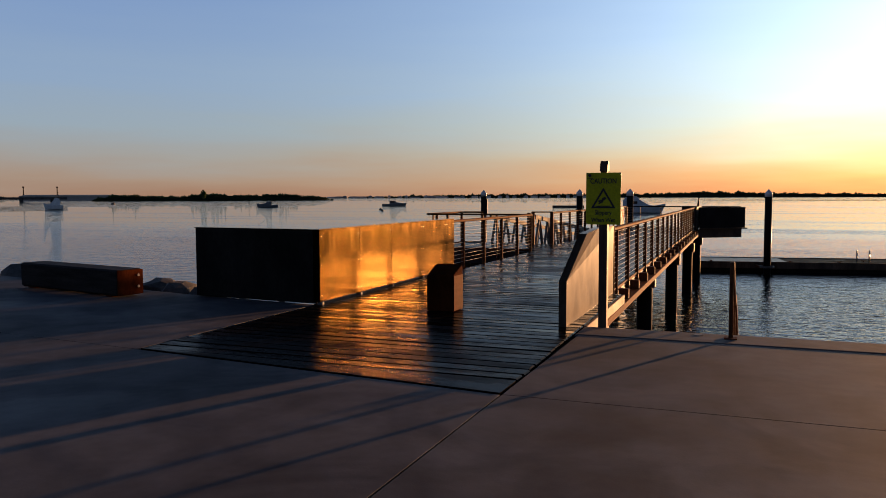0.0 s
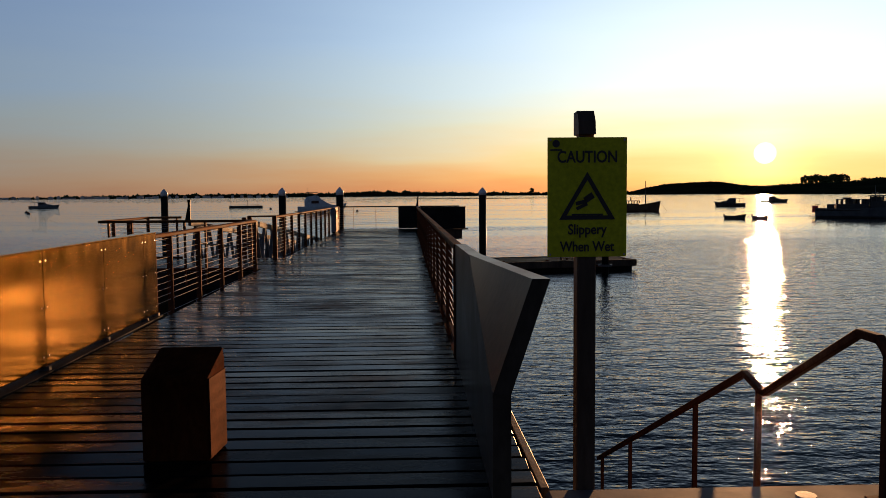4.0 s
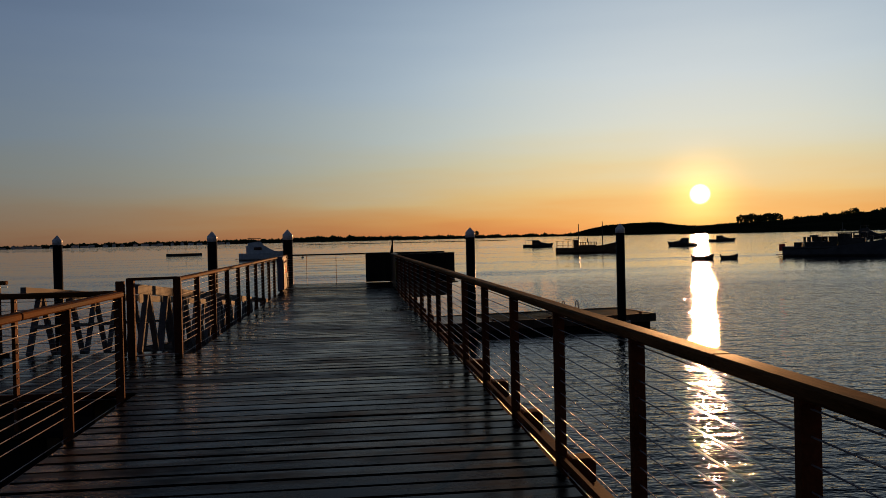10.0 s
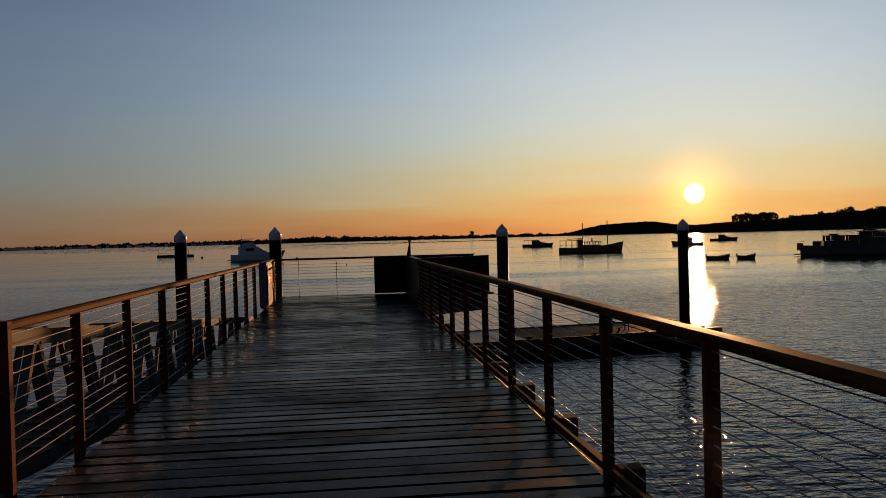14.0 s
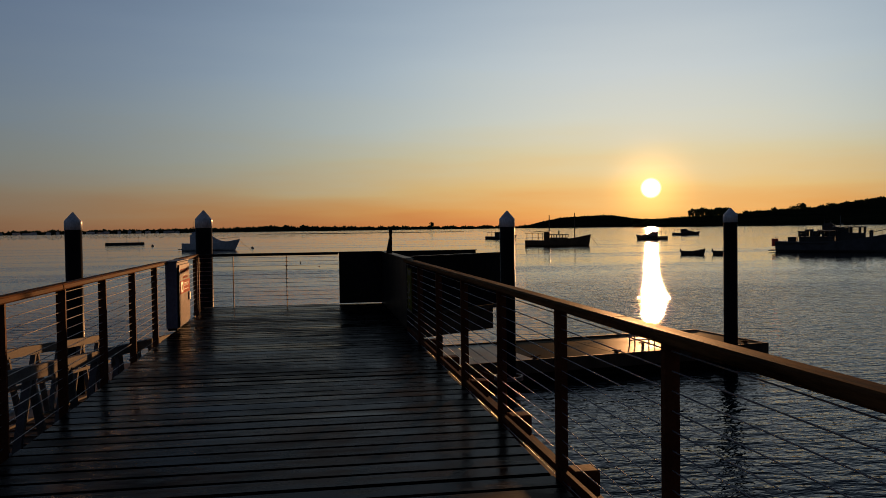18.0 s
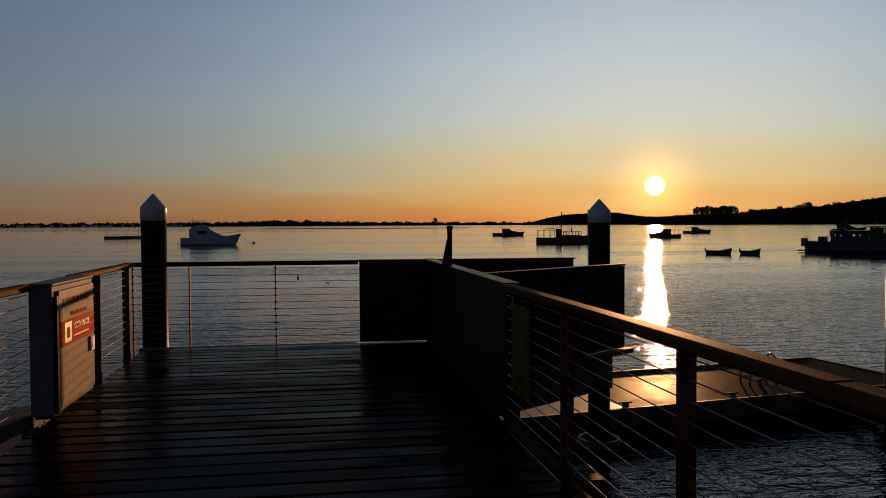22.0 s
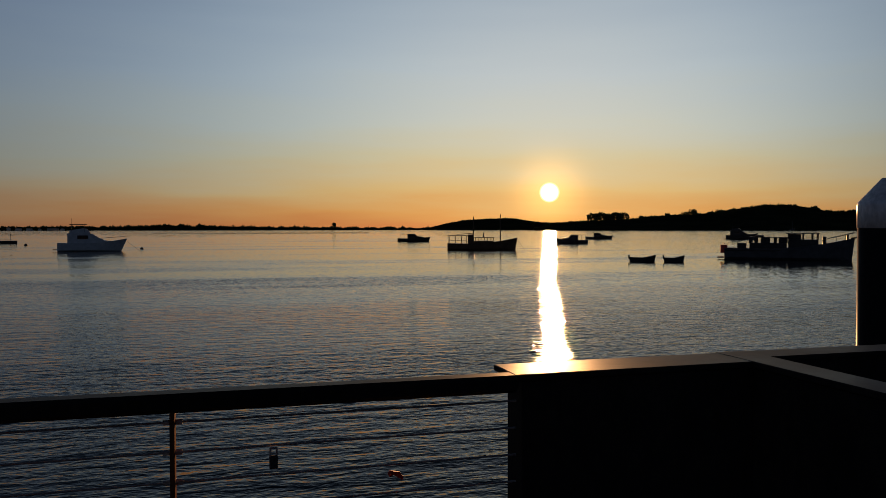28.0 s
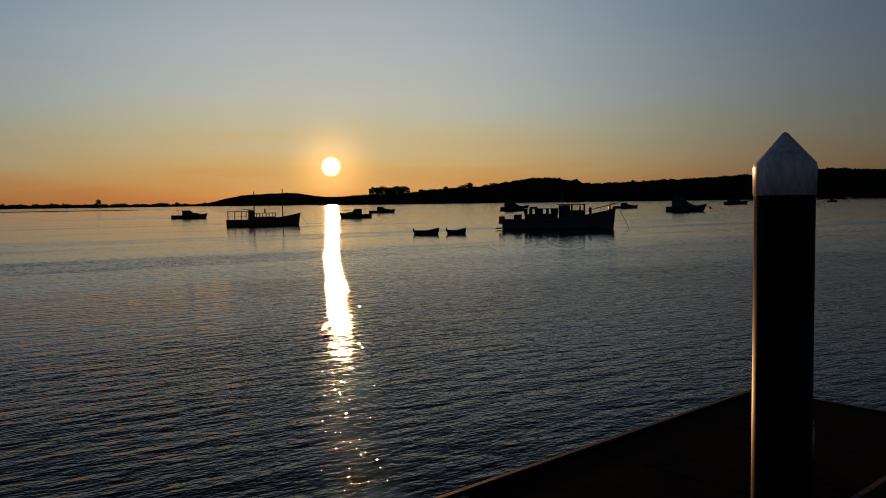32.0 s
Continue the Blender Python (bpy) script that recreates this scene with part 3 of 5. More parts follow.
for v in ext["geom"]:
    if isinstance(v, bmesh.types.BMVert):
        v.co.z += 0.35
bmesh.ops.recalc_face_normals(b, faces=b.faces)
struct("sandbar", b, M_LAND, "thin dark sandbar out in the channel", "land")
# unseen land added behind and beside the promenade; it keeps low sky out of reflections
struct("unseen_bank_behind", loft(B(), [[(-260, -25, -1), (-260, -45, 9), (-260, -80, 16), (-260, -140, -1)], [(-60, -30, -1), (-60, -42, 11), (-60, -80, 17), (-60, -140, -1)],
                                 [(60, -30, -1), (60, -42, 12), (60, -80, 18), (60, -140, -1)], [(260, -20, -1), (260, -45, 9), (260, -80, 16), (260, -140, -1)]]), M_LAND,
       "unseen dark bank added behind the promenade to block low sky", "land")
far_tree(28.0, 1895, 18, 25, 96, "broad clump of spreading trees on the far ridge", 21, 4)
far_tree(8.25, 2400, 12, 13, 12, "lone tree standing on the far shore", 22)
for bearing, base, tall, wide in ((30.3, 26, 8, 14), (32.1, 30, 10, 12), (33.25, 33, 10, 15), (33.75, 34, 15, 17), (35.5, 37, 10, 18), (41.5, 44, 8, 8)):
    far_tree(bearing, 1800, base, tall, wide, "small rounded tree on the wooded ridge" if tall < 12 else "taller rounded tree on the wooded ridge", 23 + int(bearing))
far_tree(22.7, 2100, 14, 11, 10, "small bushy tree on the ridge below the sun", 25)
far_tree(-39.9, 900, 4, 9, 5, "tall narrow tree on the headland", 26)


def far_building(bearing, dist, w, h, col, flat):
    t = thing("far_building", polar(bearing, dist, WATER_Z + 0.6), "pale low harbour shed on the far shore" if flat else "small pale house with pitched roof on the far shore", "building", "sheds along the far shore", -bearing)
    part("wall", bx(B(), -w / 2, w / 2, -6, 6, 0, h), col, t)
    b = B()
    prism_y(b, [(-w / 2 - 0.6, h), (w / 2 + 0.6, h), (w / 2 * 0.2, h + (0.6 if flat else 2.6)), (-w / 2 * 0.2, h + (0.6 if flat else 2.6))], -6.5, 6.5)
    part("roof", b, M_FARROOF, t)


M_FARWALL = plain("pale_far_wall", (0.55, 0.5, 0.46), 0.7)
M_FARROOF = plain("grey_far_roof", (0.3, 0.28, 0.27), 0.6)
rng = random.Random(77)
for k in range(34):
    bb = -30.2 + k * 0.62 + rng.uniform(-0.2, 0.2)
    flat = rng.random() < 0.65
    far_building(bb, 2380 + rng.uniform(-60, 60), rng.uniform(14, 34) if flat else rng.uniform(8, 13), rng.uniform(3.5, 6.5), M_FARWALL if rng.random() < 0.75 else M_FARROOF, flat)
for bb, dd, hh in ((-49.7, 1300, 20.5), (-47.75, 1300, 20.5), (-38.6, 1250, 15.5)):
    t = thing("chimney_stack", (dd * math.sin(radians(bb)), dd * math.cos(radians(bb)), WATER_Z), "slender industrial mast on the far shore", "chimney")
    part("stack", rod(B(), (0, 0, 0), (0, 0, hh), 1.0, 10, 0.6), M_PILE, t)
    part("crown", rod(B(), (0, 0, hh - 2), (0, 0, hh), 1.3, 10), M_PILE, t)
far = thing("wharf_shed", (1250 * math.sin(radians(-46.9)), 1250 * math.cos(radians(-46.9)), WATER_Z), "long low port warehouse roof behind the headland", "building", "", 46)
part("wall", bx(B(), -66, 66, -10, 10, 0, 6), M_FARROOF, far)
part("roof", prism_y(B(), [(-68, 6), (68, 6), (58, 8.2), (-58, 8.2)], -11, 11), M_FARWALL, far)
t = thing("road_bridge", (-569.3, 396.9, WATER_Z), "long low road bridge on concrete piers", "bridge", "", 54.7)
part("deck", bx(B(), -120, 96, -5, 5, 2.5, 3.8), M_CONC, t)
part("parapet", bx(B(), -120, 96, -5.2, -4.8, 3.8, 4.4), M_CONC, t)
pm = mesh_of(bx(B(), -1, 1, -4, 4, -1, 2.5), "pier", M_CONC)
for k in range(10):
    shared("pier", pm, t, (-112 + k * 22, 0, 0))


# ---------------------------------------------------------------- boats
def hull_mesh(L, beam, free, bow_rise, stern=0.8, n=14, rake=0.06):
    """A displacement hull, stern at 0 and bow at L along x."""
    b = B()
    rings = []
    for i in range(n + 1):
        u = i / n
        w = beam / 2 * (stern + (1 - stern) * min(u / 0.35, 1)) * (1 if u < 0.5 else max(0.03, 1 - ((u - 0.5) / 0.5) ** 2.2))
        z = free * (1 + 0.12 * (1 - u) ** 2) + bow_rise * max(0, (u - 0.3) / 0.7) ** 1.8
        x = L * u
        keel = -0.35 if u < 0.9 else -0.35 + 0.3 * (u - 0.9) / 0.1
        xb = L * (u - rake * u ** 3)
        rings.append([(x, -w, z), (xb, -w * 0.93, 0.25), (xb, -w * 0.6, -0.2), (xb, 0, keel), (xb, w * 0.6, -0.2), (xb, w * 0.93, 0.25), (x, w, z), (x, 0, z - 0.03)])
    return loft(b, rings)


def boat(pos, L, turn, kind, label, flip=False, group="boats at anchor", coat=None):
    name = {"dinghy": "dinghy", "raft": "mooring_raft"}.get(kind, "boat")
    t = thing(name, (pos[0], pos[1], WATER_Z), label, "dinghy" if kind == "dinghy" else ("raft" if kind == "raft" else "boat"), group, turn + (180 if flip else 0))
    o = Vector((-L / 2, 0, 0))
    coat = coat or M_WHITE

    def add(pname, bm, mat, lab="", parent=None):
        ob = part(pname, bm, mat, parent or t, lab)
        if parent is None:
            ob.location = o
        return ob

    if kind == "raft":
        add("float", bx(B(), 0, L, -1.6, 1.6, -0.3, 0.75, 0.1), M_HULL)
        for u in (0.05, 0.55, 0.86):
            add("post", rod(B(), (L * u, 0, 0.7), (L * u, 0, 2.5), 0.06, 6), M_HULL)
        add("rail", rod(B(), (L * 0.05, 0, 1.3), (L * 0.9, 0, 1.1), 0.03, 5), M_HULL)
        return t
    if kind == "dinghy":
        add("hull", hull_mesh(L, L * 0.42, 0.42, 0.3, 0.75, 10), M_HULL)
        add("gunwale", tube(B(), [(0.02, -L * 0.17, 0.49), (L * 0.5, -L * 0.21, 0.46), (L * 0.98, 0, 0.74)], 0.03, 6), M_TIMBER)
        add("thwart", bx(B(), L * 0.4, L * 0.46, -L * 0.2, L * 0.2, 0.43, 0.47), M_TIMBER)
        add("outboard", bx(B(), -0.15, 0.02, -0.1, 0.1, 0.3, 0.75, 0.03), M_RUBBER)
        return t
    if kind == "ferry":
        add("hull", hull_mesh(L, 3.4, 1.05, 1.15, 0.7, 16, 0.03), M_WOODHULL)
        add("rubbing_strip", tube(B(), [(0.1, -1.25, 0.95), (L * 0.4, -1.72, 0.98), (L * 0.8, -1.1, 1.6), (L * 0.99, -0.1, 2.1)], 0.06, 6), M_TIMBER)
        cab = add("cabin", bx(B(), L * 0.29, L * 0.38, -1.2, 1.2, 0.9, 2.75, 0.08), M_WOODHULL)
        add("long_house", bx(B(), L * 0.38, L * 0.66, -1.15, 1.15, 1.0, 1.62, 0.05), M_WOODHULL)
        add("house_roof", bx(B(), L * 0.37, L * 0.67, -1.3, 1.3, 2.16, 2.28, 0.04), M_WOODHULL)
        for u in (0.40, 0.44, 0.48, 0.53, 0.57, 0.62, 0.655):
            for yy in (-1.12, 1.12):
                add("mullion", bx(B(), L * u - 0.06, L * u + 0.06, yy - 0.03, yy + 0.03, 1.6, 2.18), M_WOODHULL)
        add("awning", bx(B(), L * 0.0, L * 0.30, -1.3, 1.3, 2.48, 2.58, 0.03), M_WOODHULL)
        for u in (0.02, 0.11, 0.20, 0.27):
            for yy in (-1.2, 1.2):
                add("stanchion", rod(B(), (L * u, yy, 1.0), (L * u, yy, 2.5), 0.04, 6), M_WOODHULL)
        add("stern_rail", bx(B(), L * 0.02, L * 0.27, -1.24, -1.18, 1.62, 1.68), M_WOODHULL)
        add("mast", rod(B(), (L * 0.37, 0, 2.7), (L * 0.37, 0, 5.9), 0.11, 7, 0.08), M_TIMBER)
        add("foremast", rod(B(), (L * 0.755, 0, 1.4), (L * 0.755, 0, 6.3), 0.11, 7, 0.08), M_TIMBER)
        add("boom", rod(B(), (L * 0.37, 0, 2.95), (L * 0.13, 0, 2.75), 0.05, 6), M_TIMBER)
        add("funnel", rod(B(), (L * 0.515, 0, 2.2), (L * 0.515, 0, 2.95), 0.13, 8), M_HULL)
        add("anchor_line", rod(B(), (L * 0.99, 0, 1.9), (L * 1.11, 0, -0.1), 0.03, 5), M_RUBBER)
        return t
    if kind == "ship":
        add("hull", hull_mesh(L, 4.4, 1.25, 1.35, 0.75, 18, 0.02), M_SHIP, "pale hull with a dark waterline")
        add("rubbing_strip", tube(B(), [(0.1, -1.7, 1.1), (L * 0.4, -2.22, 1.12), (L * 0.8, -1.35, 1.9), (L * 0.99, -0.12, 2.45)], 0.09, 6), M_HULL)
        add("saloon", bx(B(), L * 0.2, L * 0.49, -1.5, 1.5, 1.2, 2.0, 0.06), M_HULL)
        for u in (0.205, 0.25, 0.30, 0.345, 0.40, 0.44, 0.485):
            for yy in (-1.44, 1.44):
                add("saloon_post", bx(B(), L * u - 0.16, L * u + 0.16, yy - 0.05, yy + 0.05, 1.98, 2.63), M_HULL)
        add("bulkhead", bx(B(), L * 0.30, L * 0.34, -1.3, 1.3, 1.98, 2.62), M_HULL)
        add("bulkhead", bx(B(), L * 0.44, L * 0.48, -1.3, 1.3, 1.98, 2.62), M_HULL)
        add("deck_rail", tube(B(), [(L * 0.75, -1.75, 2.35), (L * 0.86, -1.1, 2.75), (L * 0.99, -0.1, 3.25)], 0.035, 6), M_ALU)
        for u, w, z in ((0.78, 1.6, 2.45), (0.86, 1.1, 2.75), (0.93, 0.6, 3.0)):
            add("rail_stanchion", rod(B(), (L * u, -w, z - 0.75), (L * u, -w, z), 0.03, 5), M_ALU)
        add("saloon_roof", bx(B(), L * 0.19, L * 0.50, -1.6, 1.6, 2.625, 2.70, 0.02), M_HULL)
        add("roof_locker", bx(B(), L * 0.24, L * 0.31, -0.5, 0.5, 2.705, 2.92, 0.03), M_HULL)
        add("wheelhouse", bx(B(), L * 0.50, L * 0.73, -1.3, 1.3, 1.3, 2.42, 0.08), M_HULL)
        for u in (0.505, 0.55, 0.615, 0.685, 0.725):
            for yy in (-1.22, 1.22):
                add("window_post", bx(B(), L * u - 0.09, L * u + 0.09, yy - 0.05, yy + 0.05, 2.4, 3.1), M_HULL)
        add("wheelhouse_back", bx(B(), L * 0.51, L * 0.60, -1.1, 1.1, 2.42, 3.05), M_HULL)
        add("wheelhouse_roof", bx(B(), L * 0.48, L * 0.74, -1.45, 1.45, 3.1, 3.22, 0.03), M_SHIP)
        add("winch", bx(B(), L * 0.76, L * 0.79, -0.4, 0.4, 1.6, 2.75, 0.05), M_HULL)
        add("bulwark_post", bx(B(), L * 0.94, L * 0.955, -0.2, 0.2, 2.3, 2.95, 0.02), M_HULL)
        add("stern_locker", bx(B(), L * 0.10, L * 0.17, -0.9, 0.9, 1.15, 1.95, 0.05), M_HULL)
        add("stern_rail", tube(B(), [(0.0, -1.5, 1.9), (-0.35, 0, 1.9), (0.0, 1.5, 1.9)], 0.04, 6), M_ALU)
        add("swim_step", bx(B(), -0.9, 0.1, -1.3, 1.3, 0.15, 0.27, 0.02), M_TIMBER)
        add("fender", rod(B(), (-0.1, -1.1, 0.75), (-0.1, -1.1, 1.75), 0.42, 12), M_BUOY, "faded red round fender")
        add("mast", rod(B(), (L * 0.53, 0, 3.2), (L * 0.53, 0, 4.6), 0.05, 6, 0.03), M_ALU)
        add("radar", bx(B(), L * 0.51, L * 0.55, -0.4, 0.4, 3.5, 3.65, 0.04), M_SHIP)
        add("bow_rail", tube(B(), [(L * 0.82, -1.2, 2.6), (L * 1.0, 0, 3.2), (L * 0.82, 1.2, 2.6)], 0.035, 6), M_ALU)
        add("bowsprit", rod(B(), (L * 0.97, 0, 2.55), (L * 1.06, 0, 2.75), 0.09, 7), M_HULL)
        add("anchor_chain", rod(B(), (L * 1.03, 0, 2.5), (L * 1.12, 0, -0.1), 0.035, 5), M_RUBBER)
        return t
    if kind == "flybridge":
        add("hull", hull_mesh(L, 3.6, 1.3, 0.85, 0.9, 14, 0.09), coat)
        add("dark_waterline", bx(B(), 0.1, L * 0.9, -1.4, 1.4, -0.25, 0.06), M_HULL)
        b = B()
        loft(b, [[(L * u, -w, 1.1), (L * u, -w * 0.86, h), (L * u, w * 0.86, h), (L * u, w, 1.1)] for u, w, h in
                 ((0.14, 1.35, 3.05), (0.44, 1.35, 3.15), (0.50, 1.3, 2.9), (0.58, 1.2, 2.35), (0.67, 1.0, 1.85), (0.84, 0.6, 1.6))])
        add("cabin", b, coat)
        add("side_window", bx(B(), L * 0.28, L * 0.43, -1.36, -1.30, 2.1, 2.7), M_GLASS)
        add("hardtop", bx(B(), L * 0.17, L * 0.42, -1.2, 1.2, 4.5, 4.62, 0.03), M_HULL)
        for u, yy in ((0.20, -1.0), (0.20, 1.0), (0.38, -1.0), (0.38, 1.0)):
            add("hardtop_post", rod(B(), (L * u, yy, 3.0), (L * u, yy, 4.55), 0.035, 6), M_ALU)
        add("flybridge_coaming", loft(B(), [[(L * u, -w, 3.0), (L * u, -w * 0.9, h), (L * u, w * 0.9, h), (L * u, w, 3.0)] for u, w, h in ((0.17, 1.1, 3.55), (0.36, 1.1, 3.9), (0.42, 1.0, 3.8), (0.47, 0.9, 3.12))]), coat)
        add("bow_rail", tube(B(), [(L * 0.62, -1.3, 2.2), (L * 1.02, 0, 2.55), (L * 0.62, 1.3, 2.2)], 0.03, 6), M_ALU)
        add("aerial", rod(B(), (L * 0.2, 0.6, 4.5), (L * 0.2, 0.6, 5.6), 0.02, 5), M_ALU)
        add("swim_step", bx(B(), -0.7, 0.05, -1.2, 1.2, 0.25, 0.35), M_TIMBER)
        add("mooring_line", rod(B(), (L * 0.99, 0, 1.7), (L * 1.19, 0, -0.05), 0.02, 4), M_RUBBER)
        return t
    # launch: open cockpit aft with a cabin and a windscreen
    dark = kind == "dark_launch"
    m = M_HULL if dark else coat
    add("hull", hull_mesh(L, L * 0.3, 0.85, 0.55, 0.85, 12, 0.05), m)
    add("cabin", loft(B(), [[(L * u, -w, 0.85), (L * u, -w * 0.85, h), (L * u, w * 0.85, h), (L * u, w, 0.85)] for u, w, h in
                            ((0.30, L * 0.11, 2.25), (0.52, L * 0.11, 2.3), (0.60, L * 0.10, 1.6), (0.80, L * 0.05, 1.3))]), m)
    add("side_window", bx(B(), L * 0.33, L * 0.5, -L * 0.112, -L * 0.1, 1.5, 2.0), M_GLASS)
    add("canopy", bx(B(), L * 0.06, L * 0.34, -L * 0.11, L * 0.11, 2.15, 2.25), m)
    for u in (0.08, 0.2):
        add("canopy_post", rod(B(), (L * u, -L * 0.1, 0.9), (L * u, -L * 0.1, 2.2), 0.04, 5), M_ALU)
    add("bow_rail", tube(B(), [(L * 0.65, -L * 0.11, 1.75), (L * 0.99, 0, 2.0), (L * 0.65, L * 0.11, 1.75)], 0.03, 5), M_ALU)
    add("aerial", rod(B(), (L * 0.31, 0, 2.2), (L * 0.31, 0, 3.3), 0.025, 5), M_ALU)
    return t


M_SHIP = paint("grey_white_ship_paint", (0.05, 0.05, 0.054), (0.095, 0.095, 0.10), (0.35, 0.5), 0, 1, 12, (1, 1, 1), 0.05)
# White gel coat toned down to how its shaded side looks.
M_SHADEWHITE = paint("shaded_white_gel_coat", (0.42, 0.43, 0.46), (0.58, 0.59, 0.62), (0.3, 0.45), 0, 2, 20, (1, 1, 1), 0.02)
M_CABINGREY = paint("dulled_grey_gel_coat", (0.12, 0.124, 0.135), (0.19, 0.195, 0.21), (0.35, 0.5), 0, 2, 20, (1, 1, 1), 0.02)
M_BUOY = plain("faded_red_rubber", (0.5, 0.03, 0.015), 0.5)
boat((52.7, 264.1), 9.8, -14, "dark_launch", "small dark launch with a cabin aft at anchor")
boat((41.3, 168.4), 12.4, -19, "ferry", "old wooden ferry with awning and two masts")
boat((81.5, 216.4), 8.0, -25.5, "dark_launch", "dark cabin launch moored below the setting sun", True)
boat((126.4, 288.4), 9.5, -27.4, "dark_launch", "low dark motor launch moored beyond the cabin launch")
boat((42.1, 115.2), 2.9, -30.7, "dinghy", "small dark wooden rowing dinghy on a mooring", False, "dinghies")
boat((44.9, 113.2), 2.2, -32.8, "dinghy", "little low tender floating behind the dinghy", False, "dinghies")
boat((61.7, 115.2), 14.2, -40.2, "ship", "large grey charter boat with long saloon at anchor")
boat((172.9, 271.6), 10.6, -37.3, "flybridge", "dark cruiser half hidden behind the charter boat", coat=M_HULL)
boat((230.1, 272.2), 9.9, -44.9, "dark_launch", "dark low launch moored far out")
# Both flybridge cruisers here get dark paint in place of backlit shade.
boat((173.7, 191.8), 11.2, -49.0, "flybridge", "motor cruiser off the wooded hill, coloured as a dark backlit silhouette", coat=M_HULL)
boat((362.5, 320.9), 13.0, -52.3, "flybridge", "broad cruiser near the far shore, coloured as a dark backlit silhouette", coat=M_HULL)
boat((803.8, 557.2), 9.9, -57.2, "launch", "far pale launch near the wooded shore")
boat((482.1, 339.4), 6.5, -58.2, "dark_launch", "small dark launch near the wooded shore")
boat((1149.5, 727.0), 9.1, -59.1, "launch", "far pale launch near the wooded shore")
boat((-24.4, 181.7), 10.9, 7.8, "flybridge", "white flybridge motor cruiser on a mooring", coat=M_SHADEWHITE)
boat((-60.1, 267.0), 10.7, 13.3, "raft", "low dark mooring raft with upright posts")
boat((-140.3, 297.7), 10.2, 25.1, "launch", "grey cabin launch moored in the channel", coat=M_CABINGREY)
boat((-172.2, 252.7), 7.9, 34.2, "launch", "small grey launch with a canopy in the channel", True, coat=M_CABINGREY)
boat((-211.9, 190.6), 5.7, 48.0, "flybridge", "white cruiser moored near the bridge", True)


def buoy(x, y, r, col, label):
    t = thing("mooring_buoy", (x, y, WATER_Z), label, "buoy", "mooring buoys")
    b = B()
    loft(b, [[(rr * r * math.cos(a), rr * r * math.sin(a), z * r) for a in np.linspace(0, 2 * math.pi, 13)[:-1]] for rr, z in ((0.3, -0.7), (0.9, -0.3), (1.0, 0.2), (0.7, 0.75), (0.2, 1.0))])
    part("float", b, col, t, "", True)
    part("ring", rod(B(), (0, 0, r), (0, 0, r * 1.35), 0.12 * r, 6), M_STEEL, t)


for x, y, r, m in ((-17.5, 192.7, 0.35, M_RUBBER), (-46.5, 237.9, 0.4, M_RUBBER), (-94.2, 192, 0.45, M_RUBBER), (-102.6, 208.1, 0.5, M_RUBBER), (228.9, 228.8, 0.6, M_BUOY), (-338, 345, 1.2, M_RUBBER)):
    buoy(x, y, r, m, "dark round mooring buoy on the water" if m is M_RUBBER else "faded red mooring buoy on the water")

# ---------------------------------------------------------------- promenade
YA = 8.57      # the sea edge of the promenade
SLAB = "worn concrete promenade slab with cut joints"
for x0, x1 in ((-1.94, 2.4), (2.415, 7.4), (7.415, 14.0)):
    struct("pavement", prism(B(), [(x0, 5.45), (x1, 5.45), (x1, 8.03), (x0, 8.03)], -0.35, -0.006), M_CONC, SLAB, "paving")
struct("pavement", prism(B(), [(-1.94, -14), (14, -14), (14, 5.437), (-1.94, 5.437)], -0.35, -0.006), M_CONC, SLAB, "paving")
struct("pavement", prism(B(), [(-1.955, -14), (-1.955, 5.43), (-5.62, 5.83), (-30, 8.2), (-30, -14)], -0.35, -0.006), M_CONC, SLAB, "paving")
struct("pavement", prism(B(), [(-5.635, 5.845), (-5.65, 9.06), (-7.81, 9.36), (-30, 13.9), (-30, 8.22)], -0.35, -0.006), M_CONC, SLAB, "paving")
struct("wall_sea", bx(B(), -1.99, 14, 8.045, YA, -2.9, 0.0, 0.02), M_CONC, "concrete sea wall with a flush capping beam", "sea wall")
struct("wall_sea_left", prism(B(), [(-2.0, 8.72), (-5.65, 8.72), (-5.65, 9.07), (-7.81, 9.37), (-30, 14.0), (-30, 12.7), (-7.81, 8.2), (-2.0, 8.2)], -2.9, -0.4), M_CONC, "concrete sea wall under the jetty landing", "sea wall")
struct("joint_bed", bx(B(), -30, 14, -14, 8.5, -0.5, -0.36), M_RUBBER, "dark bed below the paving joints", "paving")


def rock(x, y, z, r, seed):
    rr = random.Random(seed)
    b = B()
    bmesh.ops.create_icosphere(b, subdivisions=2, radius=r)
    for v in b.verts:
        n = noise.noise(v.co * (1.1 / r) + Vector((seed, 0, 0)))
        v.co *= 0.85 + 0.35 * n
        v.co.z *= 0.72
        v.co.z = min(v.co.z, 0.55 * r)
    t = part("rock", b, M_ROCK)
    t.matrix_basis = pose(x, y, z, 0, 0, rr.uniform(0, 360))
    tagged(t, "rough grey armour rock on the sea wall bank", "rock", "armour rocks")


rng = random.Random(12)
for x, y, z, r, seed in ((-8.78, 10.09, -0.11, 0.36, 2), (-9.38, 10.46, -0.18, 0.46, 3), (-8.18, 10.13, -0.23, 0.46, 4), (-12.16, 10.6, -0.14, 0.47, 5), (-13.28, 11.15, -0.14, 0.51, 6)):
    rock(x, y, z, r, seed)
for k in range(34):
    x = -26 + k * 0.61
    rock(x, 9.95 - 0.2 * (x + 8.1) + rng.uniform(0.2, 0.8), -0.5 + rng.uniform(-0.2, 0.05), rng.uniform(0.37, 0.6), 30 + k)
